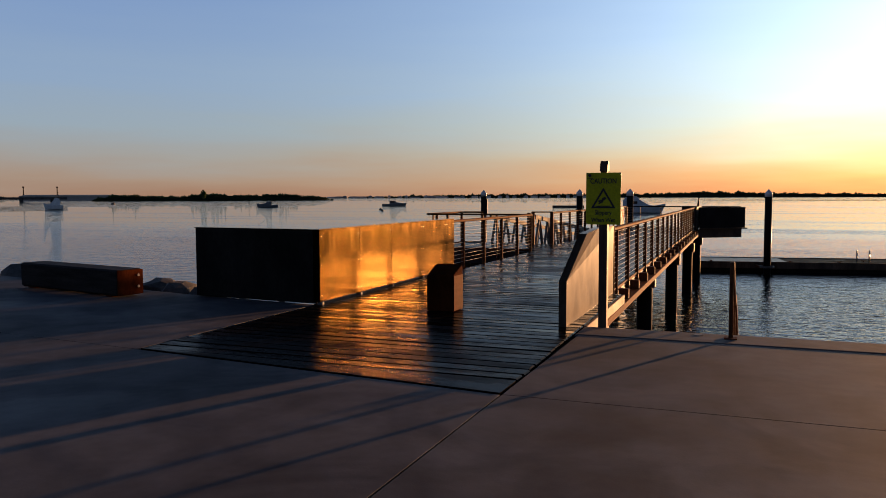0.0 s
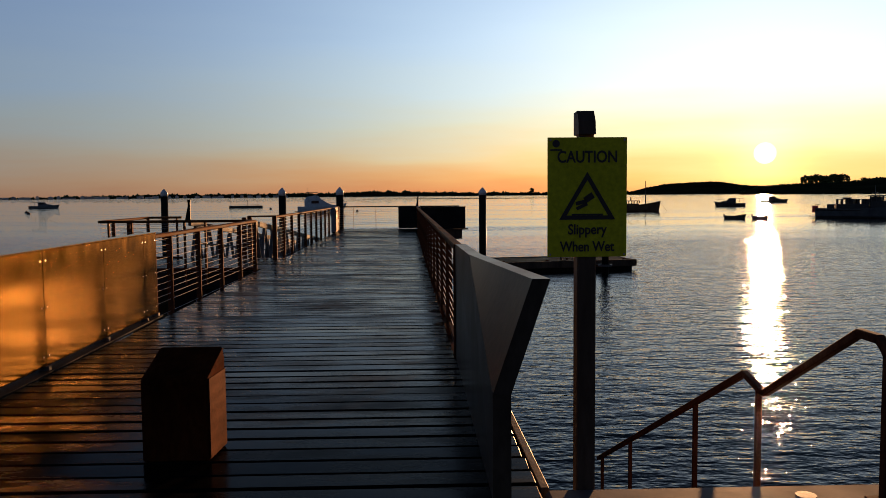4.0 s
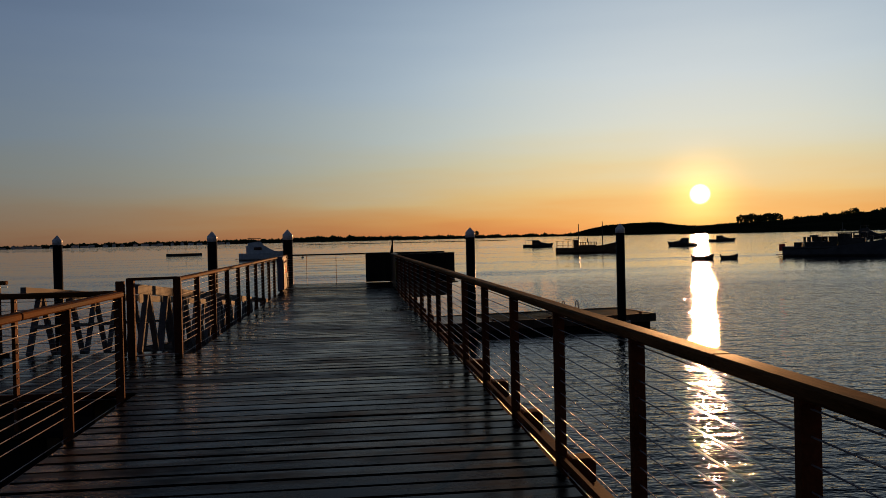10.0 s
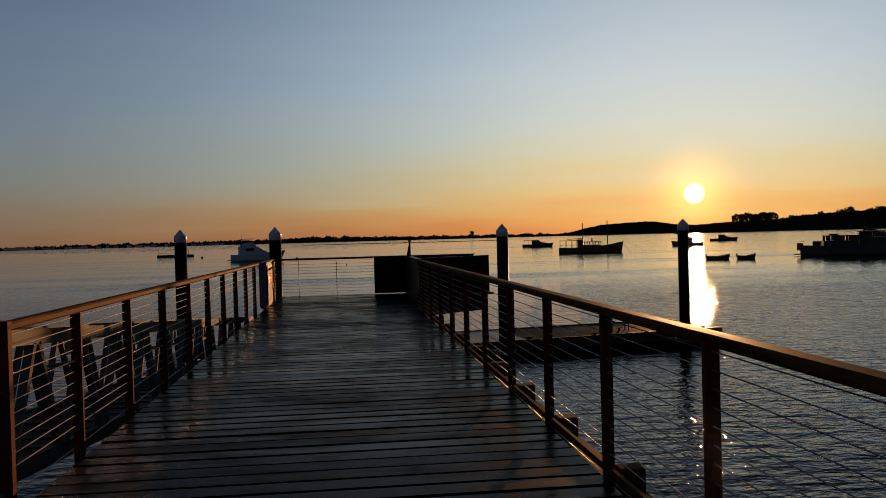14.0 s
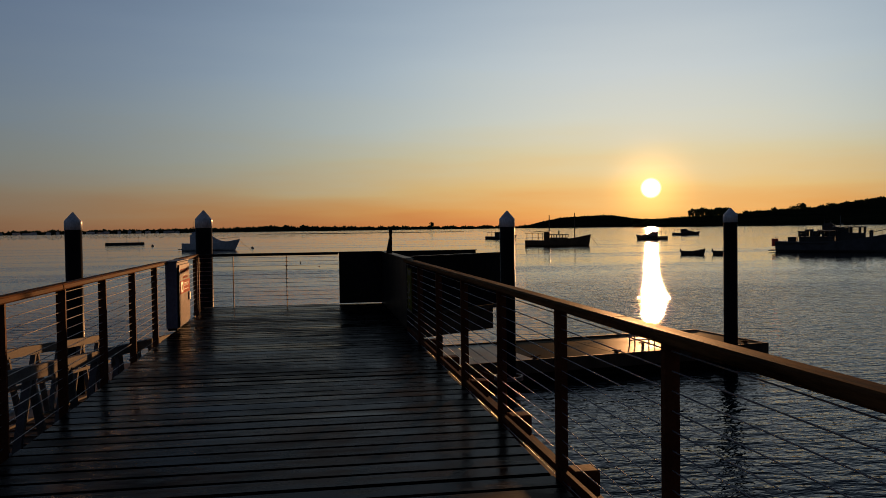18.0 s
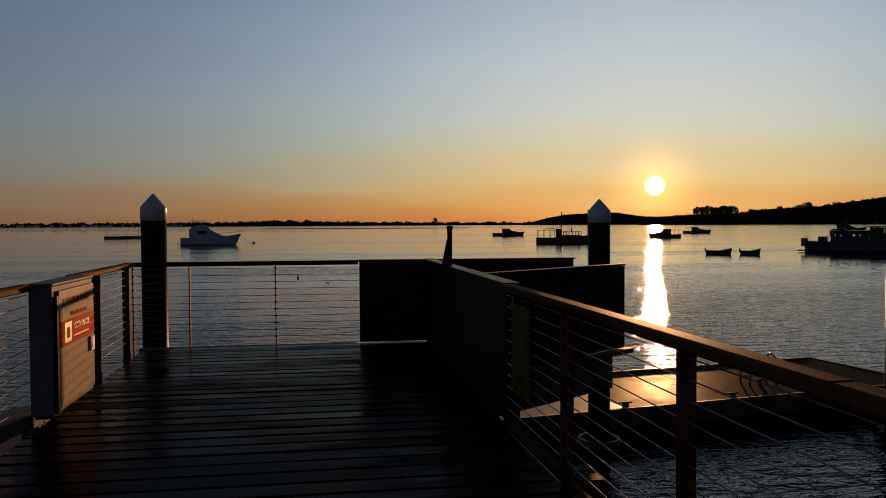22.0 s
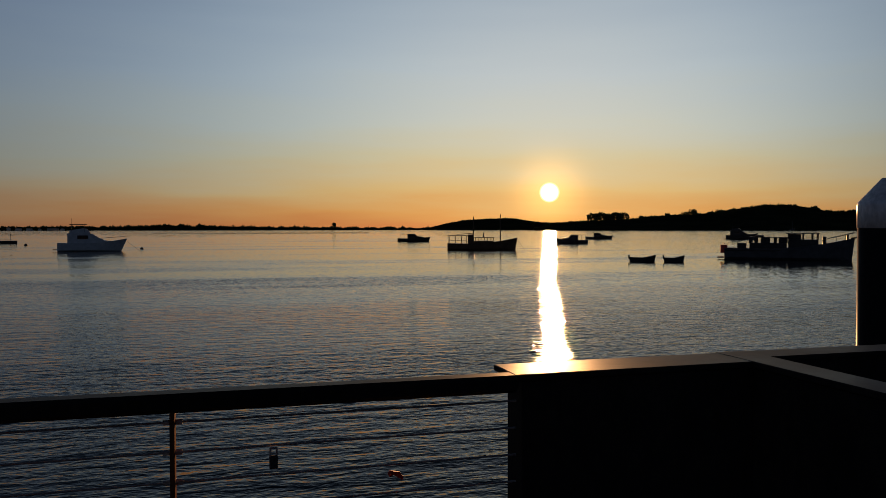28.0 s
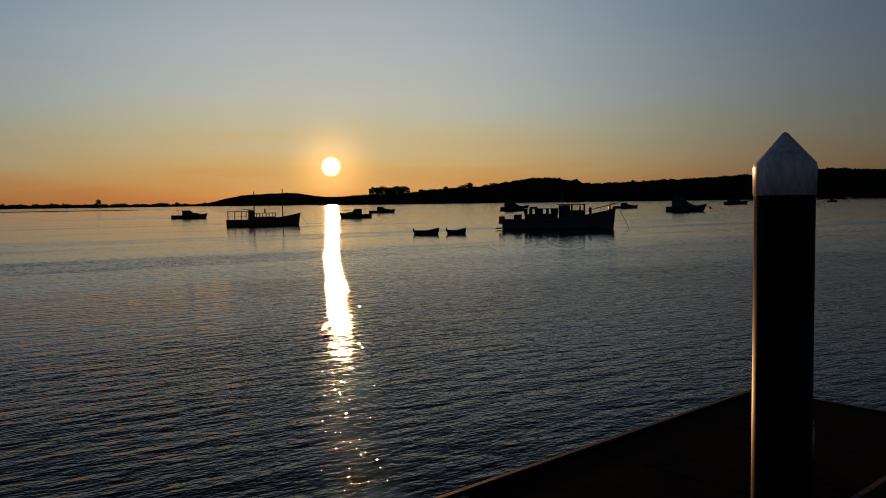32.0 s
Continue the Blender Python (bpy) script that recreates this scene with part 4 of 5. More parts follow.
for k in range(30):
    x = -26 + k * 0.67
    rock(x, 11.05 - 0.2 * (x + 8.1) + rng.uniform(0, 0.75), -1.4 + rng.uniform(-0.3, 0.2), rng.uniform(0.46, 0.74), 80 + k)

# long sawn log seat
t = thing("timber_beam_seat", (-9.77, 9.11, 0), "massive sawn timber beam used as a seat", "bench", "", -12)
part("beam", bx(B(), -1.26, 1.26, -0.21, 0.21, 0.02, 0.39, 0.025), M_SLEEPER, t)
part("end_plate", bx(B(), 1.262, 1.27, -0.205, 0.205, 0.03, 0.38), M_CORTEN, t)
for x in (-1.02, 1.02):
    part("foot", bx(B(), x - 0.08, x + 0.08, -0.18, 0.18, 0, 0.024), M_STEEL, t)
for z in (0.14, 0.30):
    part("bolt", rod(B(), (1.268, 0.13, z), (1.28, 0.13, z), 0.02, 8), M_WIRE, t)

# steel handrail of the harbour steps
t = thing("stair_handrail", (-0.49, 8.33, 0), "brown flat-bar handrail down the harbour steps", "handrail")
b = B()
line = [(0, 0, 0), (0, 0, 0.665), (0, 0.03, 0.70), (0, 0.075, 0.728), (0, 0.24, 0.728), (0, 1.24, 0.185), (0, 1.30, 0.185), (0, 1.54, 0.236), (0, 5.65, -1.72)]
for p, q in zip(line, line[1:]):
    e = (Vector(q) - Vector(p)).normalized() * 0.008
    beam(b, Vector(p) - e, Vector(q) + e, 0.042, 0.042, (1, 0, 0), 0.005)
part("bar", b, M_STEEL, t)
for y, z in ((1.33, 0.185), (2.43, -0.19), (4.26, -1.06), (5.45, -1.62)):
    part("post", bx(B(), -0.016, 0.016, y - 0.016, y + 0.016, z - 0.95, z), M_STEEL, t)
part("base_plate", bx(B(), -0.06, 0.06, -0.06, 0.06, 0, 0.01), M_STEEL, t)
steps = struct("steps", bx(B(), -0.67, 1.1, 8.575, 8.9, -2.9, -0.25), M_CONC, "concrete steps going down to the water", "steps")
for k in range(12):
    part("step", bx(B(), -0.67, 1.1, 8.905 + 0.325 * k, 9.225 + 0.325 * k, -2.9, -0.42 - 0.165 * k), M_CONC, steps)
struct("patch_cover", rod(B(), (-0.80, 8.43, -0.01), (-0.80, 8.43, 0.004), 0.047, 14), M_ALU, "small round metal cover in the paving", "cover")

# ---------------------------------------------------------------- writing
def words(body, size, wide=1.0):
    cu = bpy.data.curves.new("writing", "FONT")
    cu.body, cu.size, cu.align_x, cu.align_y = body, size, "CENTER", "CENTER"
    cu.extrude, cu.offset = 0.0006, 0.02 * size
    ob = bpy.data.objects.new("writing", cu)
    me = bpy.data.meshes.new_from_object(ob)
    bpy.data.objects.remove(ob)
    for v in me.vertices:
        v.co.x *= wide
    return me


def lettering(name, body, size, mat, parent, loc, rx=90, rz=0, wide=1.0):
    me = words(body, size, wide)
    me.materials.clear()
    me.materials.append(mat)
    ob = new(name, me)
    ob.parent = parent
    ob.matrix_basis = pose(*loc, rx, 0, rz)
    return ob


def ring_poly(b, outer, inner, z0, z1):
    """A flat frame between two like polygons, in x and y."""
    n = len(outer)
    vs = [[b.verts.new((x, y, z)) for x, y in poly] for poly, z in ((outer, z0), (inner, z0), (inner, z1), (outer, z1))]
    for i in range(n):
        j = (i + 1) % n
        for p, q in ((0, 1), (1, 2), (2, 3), (3, 0)):
            b.faces.new((vs[p][i], vs[p][j], vs[q][j], vs[q][i]))
    bmesh.ops.recalc_face_normals(b, faces=b.faces)
    return b


def sign_board(t, w, h, zc, at, rz, face=None):
    """The yellow board with its warning triangle, set upright at a place and turn under its thing."""
    m = pose(*at, 90, 0, rz)
    board = part("board", bx(B(), -w / 2, w / 2, -h / 2, h / 2, -0.006, 0, 0.001), face or M_YELLOW, t, "yellow sheet board with black print")
    board.matrix_basis = m
    s = w / 0.38

    def sub(name, bm, mat):
        ob = part(name, bm, mat, board)
        ob.location = (0, 0, 0.0015)
        return ob

    tri = lambda r, dy=0.0: [(r * math.cos(a), r * math.sin(a) * 0.98 + dy) for a in (radians(90), radians(210), radians(330))]
    c = 0.0
    sub("triangle_frame", ring_poly(B(), [(x * s, (y - 0.03) * s) for x, y in tri(0.155)], [(x * s, (y - 0.03) * s) for x, y in tri(0.115)], -0.0005, 0.001), M_INK)
    b = B()
    beam(b, (-0.012 * s, -0.015 * s, 0), (0.028 * s, 0.012 * s, 0), 0.03 * s, 0.001)
    beam(b, (-0.055 * s, -0.03 * s, 0), (-0.005 * s, -0.018 * s, 0), 0.018 * s, 0.001)
    beam(b, (-0.052 * s, -0.055 * s, 0), (0.0, -0.03 * s, 0), 0.016 * s, 0.001)
    beam(b, (-0.075 * s, -0.082 * s, 0), (0.075 * s, -0.082 * s, 0), 0.008 * s, 0.001)
    sub("pictogram", b, M_INK)
    for name, body, size, y, wide in (("word_caution", "CAUTION", 0.078, 0.19, 0.82), ("word_slippery", "Slippery", 0.068, -0.155, 0.85), ("words_when_wet", "When Wet", 0.068, -0.237, 0.82)):
        lettering(name, body, size * s, M_INK, board, (0, y * s, 0.002), 0, 0, wide)
    b = B()
    rod(b, (-0.15 * s, 0.255 * s, 0), (-0.15 * s, 0.255 * s, 0.0012), 0.018 * s, 12)
    bx(b, -0.178 * s, -0.122 * s, 0.222 * s, 0.229 * s, 0, 0.001)
    sub("emblem", b, M_INK)
    for x in (-1, 1):
        for y in (-1, 1):
            sub("screw", rod(B(), (x * (w / 2 - 0.012), y * (h / 2 - 0.012), 0), (x * (w / 2 - 0.012), y * (h / 2 - 0.012), 0.002), 0.005, 8), M_WIRE)
    return board


t = thing("warning_sign", (-1.795, 8.6, 0), "yellow slippery surface warning sign on a dark timber post", "sign")
part("post", bx(B(), -0.044, 0.044, -0.042, 0.05, -0.4, 1.615, 0.006), M_TIMBER, t)
part("post_neck", bx(B(), -0.034, 0.034, -0.028, 0.038, 1.615, 1.67), M_TIMBER, t)
part("post_cap", prism_x(B(), [(-0.046, 1.67), (0.074, 1.67), (0.074, 1.775), (0.0, 1.78), (-0.037, 1.73)], -0.04, 0.04), M_TIMBER, t, "bevelled dark post top")
sign_board(t, 0.367, 0.55, 0, (0, -0.048, 1.38), 0)

# squat bollard with a sloping, tapering top
t = thing("bollard", (-3.865, 9.19, 0), "squat rust-brown bollard with a sloping top on the deck", "bollard")
b = B()
loft(b, [[(-0.178, -0.14, 0.0), (0.172, -0.14, 0.0), (0.195, 0.14, 0.0), (-0.17, 0.14, 0.0)], [(-0.178, -0.14, 0.435), (0.172, -0.14, 0.435), (0.195, 0.14, 0.50), (-0.17, 0.14, 0.50)],
         [(-0.17, -0.125, 0.452), (0.165, -0.125, 0.452), (0.187, 0.135, 0.565), (-0.155, 0.135, 0.565)]])
bmesh.ops.bevel(b, geom=list(b.edges), offset=0.008, segments=1, affect="EDGES")
part("block", b, M_CORTEN, t)
part("side_plate", prism(B(), [(0.174, -0.13), (0.180, -0.13), (0.200, 0.13), (0.194, 0.13)], 0.012, 0.44), M_STEEL, t, "rusty steel side plate")

# ---------------------------------------------------------------- jetty
RAIL = 0.955


def left_x(y):
    return -5.803 + 0.0036 * y if y < 21 else -5.687 - 0.008 * y


def right_x(y):
    return -1.997 - 0.0196 * y


def deck_left(y):
    return -5.50 - 0.0125 * max(0.0, y - 9.0)


def deck_right(y):
    return -1.955 - 0.018 * (y - 5.4) if y < 11.6 else right_x(y) - 0.055 if y < 34.4 else -2.68


bm = B()
for x in (-5.7, -4.1, -2.75):
    bx(bm, x - 0.1, x + 0.1, 9.3, 38.1, -0.42, -0.13)
struct("jetty_bearers", bm, M_TIMBER, "dark timber bearers under the jetty deck", "jetty")
bm_h = mesh_of(bx(B(), -1.66, 1.6, -0.14, 0.14, -0.36, 0.0, 0.01), "headstock", M_TIMBER)
bm_p = mesh_of(rod(B(), (0, 0, 0), (0, 0, 4.0), 0.19, 16), "jetty_pile", M_PILE)
part("fascia", beam(B(), (deck_right(8.6) + 0.03, 8.6, -0.11), (deck_right(11.55) + 0.03, 11.55, -0.11), 0.045, 0.21, (0, 0, 1), 0.005), M_TIMBER, bpy.data.objects["jetty_bearers"])
substructure = struct("jetty_piles", bx(B(), -6.0, -2.2, 9.0, 9.2, -0.8, -0.43), M_TIMBER, "timber piles and headstocks carrying the jetty", "jetty")
for y in (13.0, 19.6, 26.2, 32.4, 37.4):
    shared("headstock", bm_h, substructure, (-4.1, y, -0.43))
    for x in (-5.6, -2.75):
        shared("jetty_pile", bm_p, substructure, (x, y, -4.4))


def pile(loc, top, label, low=-4.0, r=0.165):
    t = thing("mooring_pile", (loc[0], loc[1], low), label, "pile", "mooring piles with white caps")
    h = top - low
    part("shaft", rod(B(), (0, 0, 0), (0, 0, h - 0.36), r, 28), M_PILE, t, "", True)
    ang = np.linspace(0, 2 * math.pi, 29)[:-1]
    b = B()
    loft(b, [[(rr * math.cos(a), rr * math.sin(a), z) for a in ang] for rr, z in ((r + 0.005, h - 0.36), (r + 0.007, h - 0.20), (r + 0.001, h - 0.175))])
    part("cap_band", b, M_CAP, t, "white plastic cap", True)
    b = B()
    loft(b, [[(rr * math.cos(a), rr * math.sin(a), z) for a in ang] for rr, z in ((r + 0.001, h - 0.175), (0.014, h - 0.004), (0.003, h))])
    part("cap_cone", b, M_CAP, t, "white plastic cap")
    return t


for p, top in (((-14.76, 42.9), 1.8), ((-8.78, 40.7), 1.79), ((-6.14, 40.19), 1.79), ((0.27, 40.64), 1.73), ((6.14, 41.66), 1.77)):
    pile(p, top, "tall black mooring pile with white conical cap")


def railing(p0, p1, ys, label, stubs=False, kerb=True, top_w=0.092, thin=False, post_w=0.072):
    """Timber top rail on flat steel posts, with tensioned wires; ys: distances of the posts along it; stubs: bearer ends show outboard at each post."""
    t = thing("railing", (p0[0], p0[1], 0), label, "railing", "jetty railings")
    L = math.hypot(p1[0] - p0[0], p1[1] - p0[1])
    t.rotation_euler = (0, 0, math.atan2(p1[1] - p0[1], p1[0] - p0[0]) - math.pi / 2)
    cuts = [0.0] + [c for c in np.arange(3.62, L - 1.5, 3.93)] + [L]
    for a, b in zip(cuts, cuts[1:]):
        part("top_rail", bx(B(), -top_w / 2, top_w / 2, a + 0.0015, b - 0.0015, RAIL - 0.050, RAIL, 0.011), M_DARKSHADECLAD if thin else M_RAIL, t, "dark steel top rail" if thin else "brown timber top rail")
    if kerb:
        part("bottom_bar", bx(B(), -0.012, 0.012, 0, L, -0.015, 0.028), M_STEEL, t)
    b = B()
    if thin:
        bx(b, -0.03, 0.03, -0.006, 0.006, -0.12, RAIL - 0.045)
    else:
        bx(b, -post_w / 2, post_w / 2, -0.016, 0.016, -0.30, RAIL - 0.045, 0.003)
    pm = mesh_of(b, "post", M_STEEL)
    bolt = mesh_of(rod(B(), (-0.05, 0, 0), (0.05, 0, 0), 0.012, 6), "bolt", M_WIRE)
    knob = mesh_of(rod(B(), (0, -0.024, 0), (0, 0.024, 0), 0.007, 6), "wire_ferrule", M_WIRE)
    end = mesh_of(bx(B(), 0.05, 0.20, -0.065, 0.065, -0.13, 0.018, 0.008), "bearer_end", M_STEEL)
    levels = [-0.045] + [0.105 + 0.0772 * k for k in range(11)]
    for k, y in enumerate(ys):
        shared("post", pm, t, (0, y, 0))
        if not thin:
            for z in (-0.09, -0.2):
                shared("bolt", bolt, t, (0, y, z))
        if k in (0, len(ys) - 1):
            for z in levels[1:]:
                shared("wire_ferrule", knob, t, (0.0, y, z))
        if stubs:
            shared("bearer_end", end, t, (0, y, 0))
    if stubs:
        part("edge_beam", bx(B(), -0.02, 0.22, -2.4, L, -0.225, -0.131, 0.006), M_STEEL, t, "long brown edge beam under the railing")
    wm = mesh_of(rod(B(), (0, 0, 0), (0, L, 0), 0.0031, 5), "wire", M_WIRE)
    for z in levels:
        shared("wire", wm, t, (0.0, 0, z))
    return t


def brown(extra):
    return "brown steel and timber wire railing " + extra


def along(side, y0, y1, posts, extra, **more):
    railing((side(y0), y0), (side(y1), y1), [y - y0 for y in posts], brown(extra), **more)


along(left_x, 14.33, 20.06, [14.99 + 1.2645 * k for k in range(4)] + [20.03], "beside the clad barrier", kerb=False)
along(left_x, 22.87, 35.04, [22.9] + [24.10 + 1.279 * k for k in range(9)], "beside the gangway", kerb=False)
railing((-5.975, 36.05), (-6.005, 38.25), [0.04, 0.80, 1.98], brown("by the jetty corner"), kerb=False)
along(right_x, 11.63, 34.35, [12.12 + 1.3125 * k for k in range(17)], "on the sunny side", stubs=True, post_w=0.066)
railing((-5.99, 38.23), (-3.5, 38.2), [0.02, 0.62, 1.56], "thin steel railing with wires across the jetty end", kerb=False, top_w=0.07, thin=True)

# ---------------------------------------------------------------- landing with gate, gangway
railing((-5.80, 20.2), (-8.70, 20.2), [0.9, 1.3, 2.3, 2.74], brown("around the gangway landing"))
railing((-8.72, 20.24), (-8.80, 23.2), [0.7, 1.6, 2.9], brown("around the gangway landing"))
railing((-8.76, 23.2), (-8.05, 23.2), [0.6], brown("around the gangway landing"))
landing = struct("landing_deck", bx(B(), -8.8, -6.08, 20.3, 23.3, -0.30, -0.05), M_TIMBER, "timber landing beside the jetty gate", "deck")
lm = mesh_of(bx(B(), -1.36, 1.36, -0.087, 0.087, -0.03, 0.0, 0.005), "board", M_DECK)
for k in range(15):
    shared("board", lm, landing, (-7.44, 20.42 + k * 0.19, -0.01))
for x, y in ((-8.2, 20.9), (-6.6, 20.9), (-8.2, 22.8), (-6.6, 22.8)):
    shared("jetty_pile", bm_p, landing, (x, y, -4.35))
for x0, x1 in ((-8.14, -7.64), (-7.48, -6.5)):
    part("pile_block", bx(B(), x0, x1, 20.3, 20.95, -1.7, -0.36, 0.02), M_PILE, landing)
part("fascia", bx(B(), -8.82, -6.06, 20.27, 20.33, -0.40, -0.02, 0.006), M_SLEEPER, landing)
part("fascia", bx(B(), -8.86, -8.81, 20.3, 23.3, -0.40, -0.02, 0.006), M_SLEEPER, landing)
t = thing("gate_frame", (-5.87, 22.9, 0), "dark steel frame standing open at the gangway head", "gate")
part("gate_post", bx(B(), -0.05, 0.045, -0.03, 0.03, -0.25, 0.965, 0.005), M_STEEL, t)
part("gate_post", bx(B(), -0.575, -0.485, -0.19, -0.12, -0.25, 0.965, 0.005), M_STEEL, t)
part("gate_head", beam(B(), (-0.56, -0.155, 0.95), (0.0, 0.0, 0.95), 0.06, 0.035), M_STEEL, t)
part("gate_panel", bx(B(), -0.70, -0.60, -0.20, -0.14, 0.0, 0.93, 0.004), M_STEEL, t)
part("threshold", beam(B(), (-0.56, -0.1, -0.02), (0.0, 0.0, -0.02), 0.12, 0.03), M_ALU, t)

t = thing("gangway", (-6.5, 23.3, 0), "aluminium truss gangway sloping down to the pontoon", "gangway")
LG, SL = 16.2, -0.0885


def gz(y, z):
    return z + SL * y


for x, nm in ((0.0, "near"), (-1.4, "far")):
    part("top_chord", beam(B(), (x, 0, gz(0, 0.80)), (x, LG, gz(LG, 0.80)), 0.07, 0.125), M_GANG, t)
    part("bottom_chord", beam(B(), (x, 0, gz(0, -0.22)), (x, LG, gz(LG, -0.22)), 0.07, 0.14), M_GANG, t)
    n = 15
    for k in range(n):
        y0, y1 = LG * k / n, LG * (k + 1) / n
        part("brace", beam(B(), (x, y0 + 0.05, gz(y0, -0.18)), (x, (y0 + y1) / 2 - 0.04, gz((y0 + y1) / 2, 0.75)), 0.05, 0.07, (1, 0, 0)), M_GANG, t)
        part("brace", beam(B(), (x, (y0 + y1) / 2 + 0.04, gz((y0 + y1) / 2, 0.75)), (x, y1 - 0.05, gz(y1, -0.18)), 0.05, 0.07, (1, 0, 0)), M_GANG, t)
part("walkway", beam(B(), (-0.7, 0, gz(0, -0.2)), (-0.7, LG, gz(LG, -0.2)), 1.32, 0.05), M_SLEEPER, t, "dark non-slip walkway")
for y in (0.12, 2.28, 4.44, 6.6, 8.76, 10.92, 13.08, 15.24):
    part("gusset", bx(B(), 0.036, 0.042, y - 0.09, y + 0.09, gz(y, 0.62), gz(y, 0.74)), M_GANG, t)
for k in range(28):
    y = 0.3 + k * 0.57
    part("tread_cleat", bx(B(), -1.3, -0.1, y - 0.02, y + 0.02, gz(y, -0.175), gz(y, -0.155)), M_TIMBER, t)
part("mid_rail", beam(B(), (-1.34, 0.1, gz(0.1, 0.34)), (-1.34, LG, gz(LG, 0.34)), 0.035, 0.05), M_GANG, t)
t = thing("landing_pontoon", (-7.6, 41.2, WATER_Z), "low dark floating pontoon at the gangway foot", "pontoon")
part("float", bx(B(), -1.9, 1.0, -2.6, 3.2, -0.3, 0.33, 0.03), M_PILE, t)
part("deck", bx(B(), -1.92, 1.02, -2.62, 3.22, 0.335, 0.42, 0.01), M_TIMBER, t)


def short_post(x, y, z, label, turn=0):
    t = thing("rail_marker_post", (x, y, z), label, "post", "short posts on the rails", turn)
    part("shaft", bx(B(), -0.022, 0.022, -0.022, 0.022, -0.01, 0.36, 0.004), M_PILE, t)
    part("head", bx(B(), -0.028, 0.028, -0.028, 0.028, 0.352, 0.395, 0.006), M_PILE, t)
    b = B()
    loft(b, [[(-0.02, 0.02, 0.0), (0.02, 0.02, 0.0), (0.02, 0.08, 0.0), (-0.02, 0.08, 0.0)], [(-0.018, 0.021, 0.14), (0.018, 0.021, 0.14), (0.018, 0.052, 0.14), (-0.018, 0.052, 0.14)],
             [(-0.012, 0.021, 0.25), (0.012, 0.021, 0.25), (0.012, 0.03, 0.25), (-0.012, 0.03, 0.25)]])
    part("bracket", b, M_PILE, t)


short_post(-2.655, 36.87, RAIL - 0.005, "short black post with leaning bracket on the rail", 90)
short_post(-7.0, 20.2, RAIL - 0.005, "short black post with leaning bracket on the landing rail", 90)

# ---------------------------------------------------------------- clad barriers
t = thing("clad_barrier", (-5.565, 9.06, 0), "bronze sheet-clad barrier wall beside the jetty entrance", "barrier", "", 1.45)
ends = [0.0, 1.18, 2.31, 3.62, 4.82, 5.27]
TOP = 0.985
rivet = mesh_of(rod(B(), (0, 0, 0), (0.005, 0, 0), 0.008, 8), "rivet", M_WIRE)
foot = mesh_of(bx(B(), -0.05, 0.028, -0.022, 0.022, -0.02, 0.03), "foot", M_ALU)
for a, b in zip(ends, ends[1:]):
    sheet = part("side_sheet", bx(B(), -0.10, 0.0, a + 0.0015, b - 0.0015, 0.03, TOP - 0.012, 0.004), M_CLAD, t)
    for z in (0.11, 0.51, 0.89):
        for y in (a + 0.05, b - 0.05):
            shared("rivet", rivet, sheet, (0, y, z))
for y in ends:
    shared("foot", foot, t, (0.0, min(max(y, 0.04), 5.22), 0.0))
part("gutter", bx(B(), -0.12, 0.06, 0.05, 5.27, -0.03, -0.004), M_SLEEPER, t, "dark timber base strip")
part("top_cap", bx(B(), -0.115, 0.008, -0.008, 5.27, TOP - 0.011, TOP), M_CLAD, t, "thin folded top cap")
part("end_plate", bx(B(), -0.10, 0.0, 5.272, 5.28, 0.03, TOP - 0.012), M_STEEL, t, "rusty end plate")
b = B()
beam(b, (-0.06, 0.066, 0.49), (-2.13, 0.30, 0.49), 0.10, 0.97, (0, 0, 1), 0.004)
# Front faces away from the sun; its shade is put into the colour.
part("front_sheet", b, M_DARKSHADECLAD, t, "front sheet darkened to its shaded tone")
part("front_cap", beam(B(), (-0.02, 0.062, TOP - 0.006), (-2.14, 0.302, TOP - 0.006), 0.12, 0.01), M_CLAD, t)
for u in (0.3, 0.62, 0.95):
    shared("foot", foot, t, (-2.13 * u, 0.05 + 0.235 * u, 0.0))

t = thing("flared_barrier", (0, 0, 0), "grey-brown steel-clad flared end wall of the railing", "barrier")
inner = [(-2.27, 11.6, -0.1), (-2.245, 8.45, -0.02), (-2.245, 8.45, 0.49), (-2.05, 8.55, 1.005), (-2.24, 10.2, 0.995), (-2.27, 11.6, 0.98)]


def slab(poly, dx, mat, name):
    b = B()
    lo, hi = [b.verts.new(p) for p in poly], [b.verts.new((p[0] + dx, p[1], p[2])) for p in poly]
    n = len(poly)
    b.faces.new(lo)
    b.faces.new(hi)
    for i in range(n):
        j = (i + 1) % n
        b.faces.new((lo[i], lo[j], hi[j], hi[i]))
    bmesh.ops.recalc_face_normals(b, faces=b.faces)
    return part(name, b, mat, t)


slab([inner[0], inner[1], inner[2], inner[4], inner[5]], 0.085, M_GREYCLAD, "straight_sheet")
slab([(-2.244, 8.45, 0.491), inner[3], (-2.239, 10.2, 0.9955)], 0.085, M_GREYCLAD, "flared_sheet")
part("joint_plate", bx(B(), -2.285, -2.175, 11.605, 11.625, -0.1, 0.975), M_STEEL, t)

t = thing("end_barrier", (0, 0, 0), "dark sheet-clad corner wall at the jetty end", "barrier")
# Same dark tone here, matched to the wall's unlit inner faces.
part("end_sheet", bx(B(), -3.485, -2.71, 38.19, 38.31, 0.012, 0.935, 0.004), M_DARKSHADECLAD, t)
part("end_cap", bx(B(), -3.51, -2.70, 38.18, 38.36, 0.936, 0.955, 0.003), M_DARKSHADECLAD, t)
part("side_sheet", beam(B(), (-2.62, 34.4, 0.467), (-2.66, 38.3, 0.467), 0.10, 0.936, (0, 0, 1), 0.004), M_DARKSHADECLAD, t)
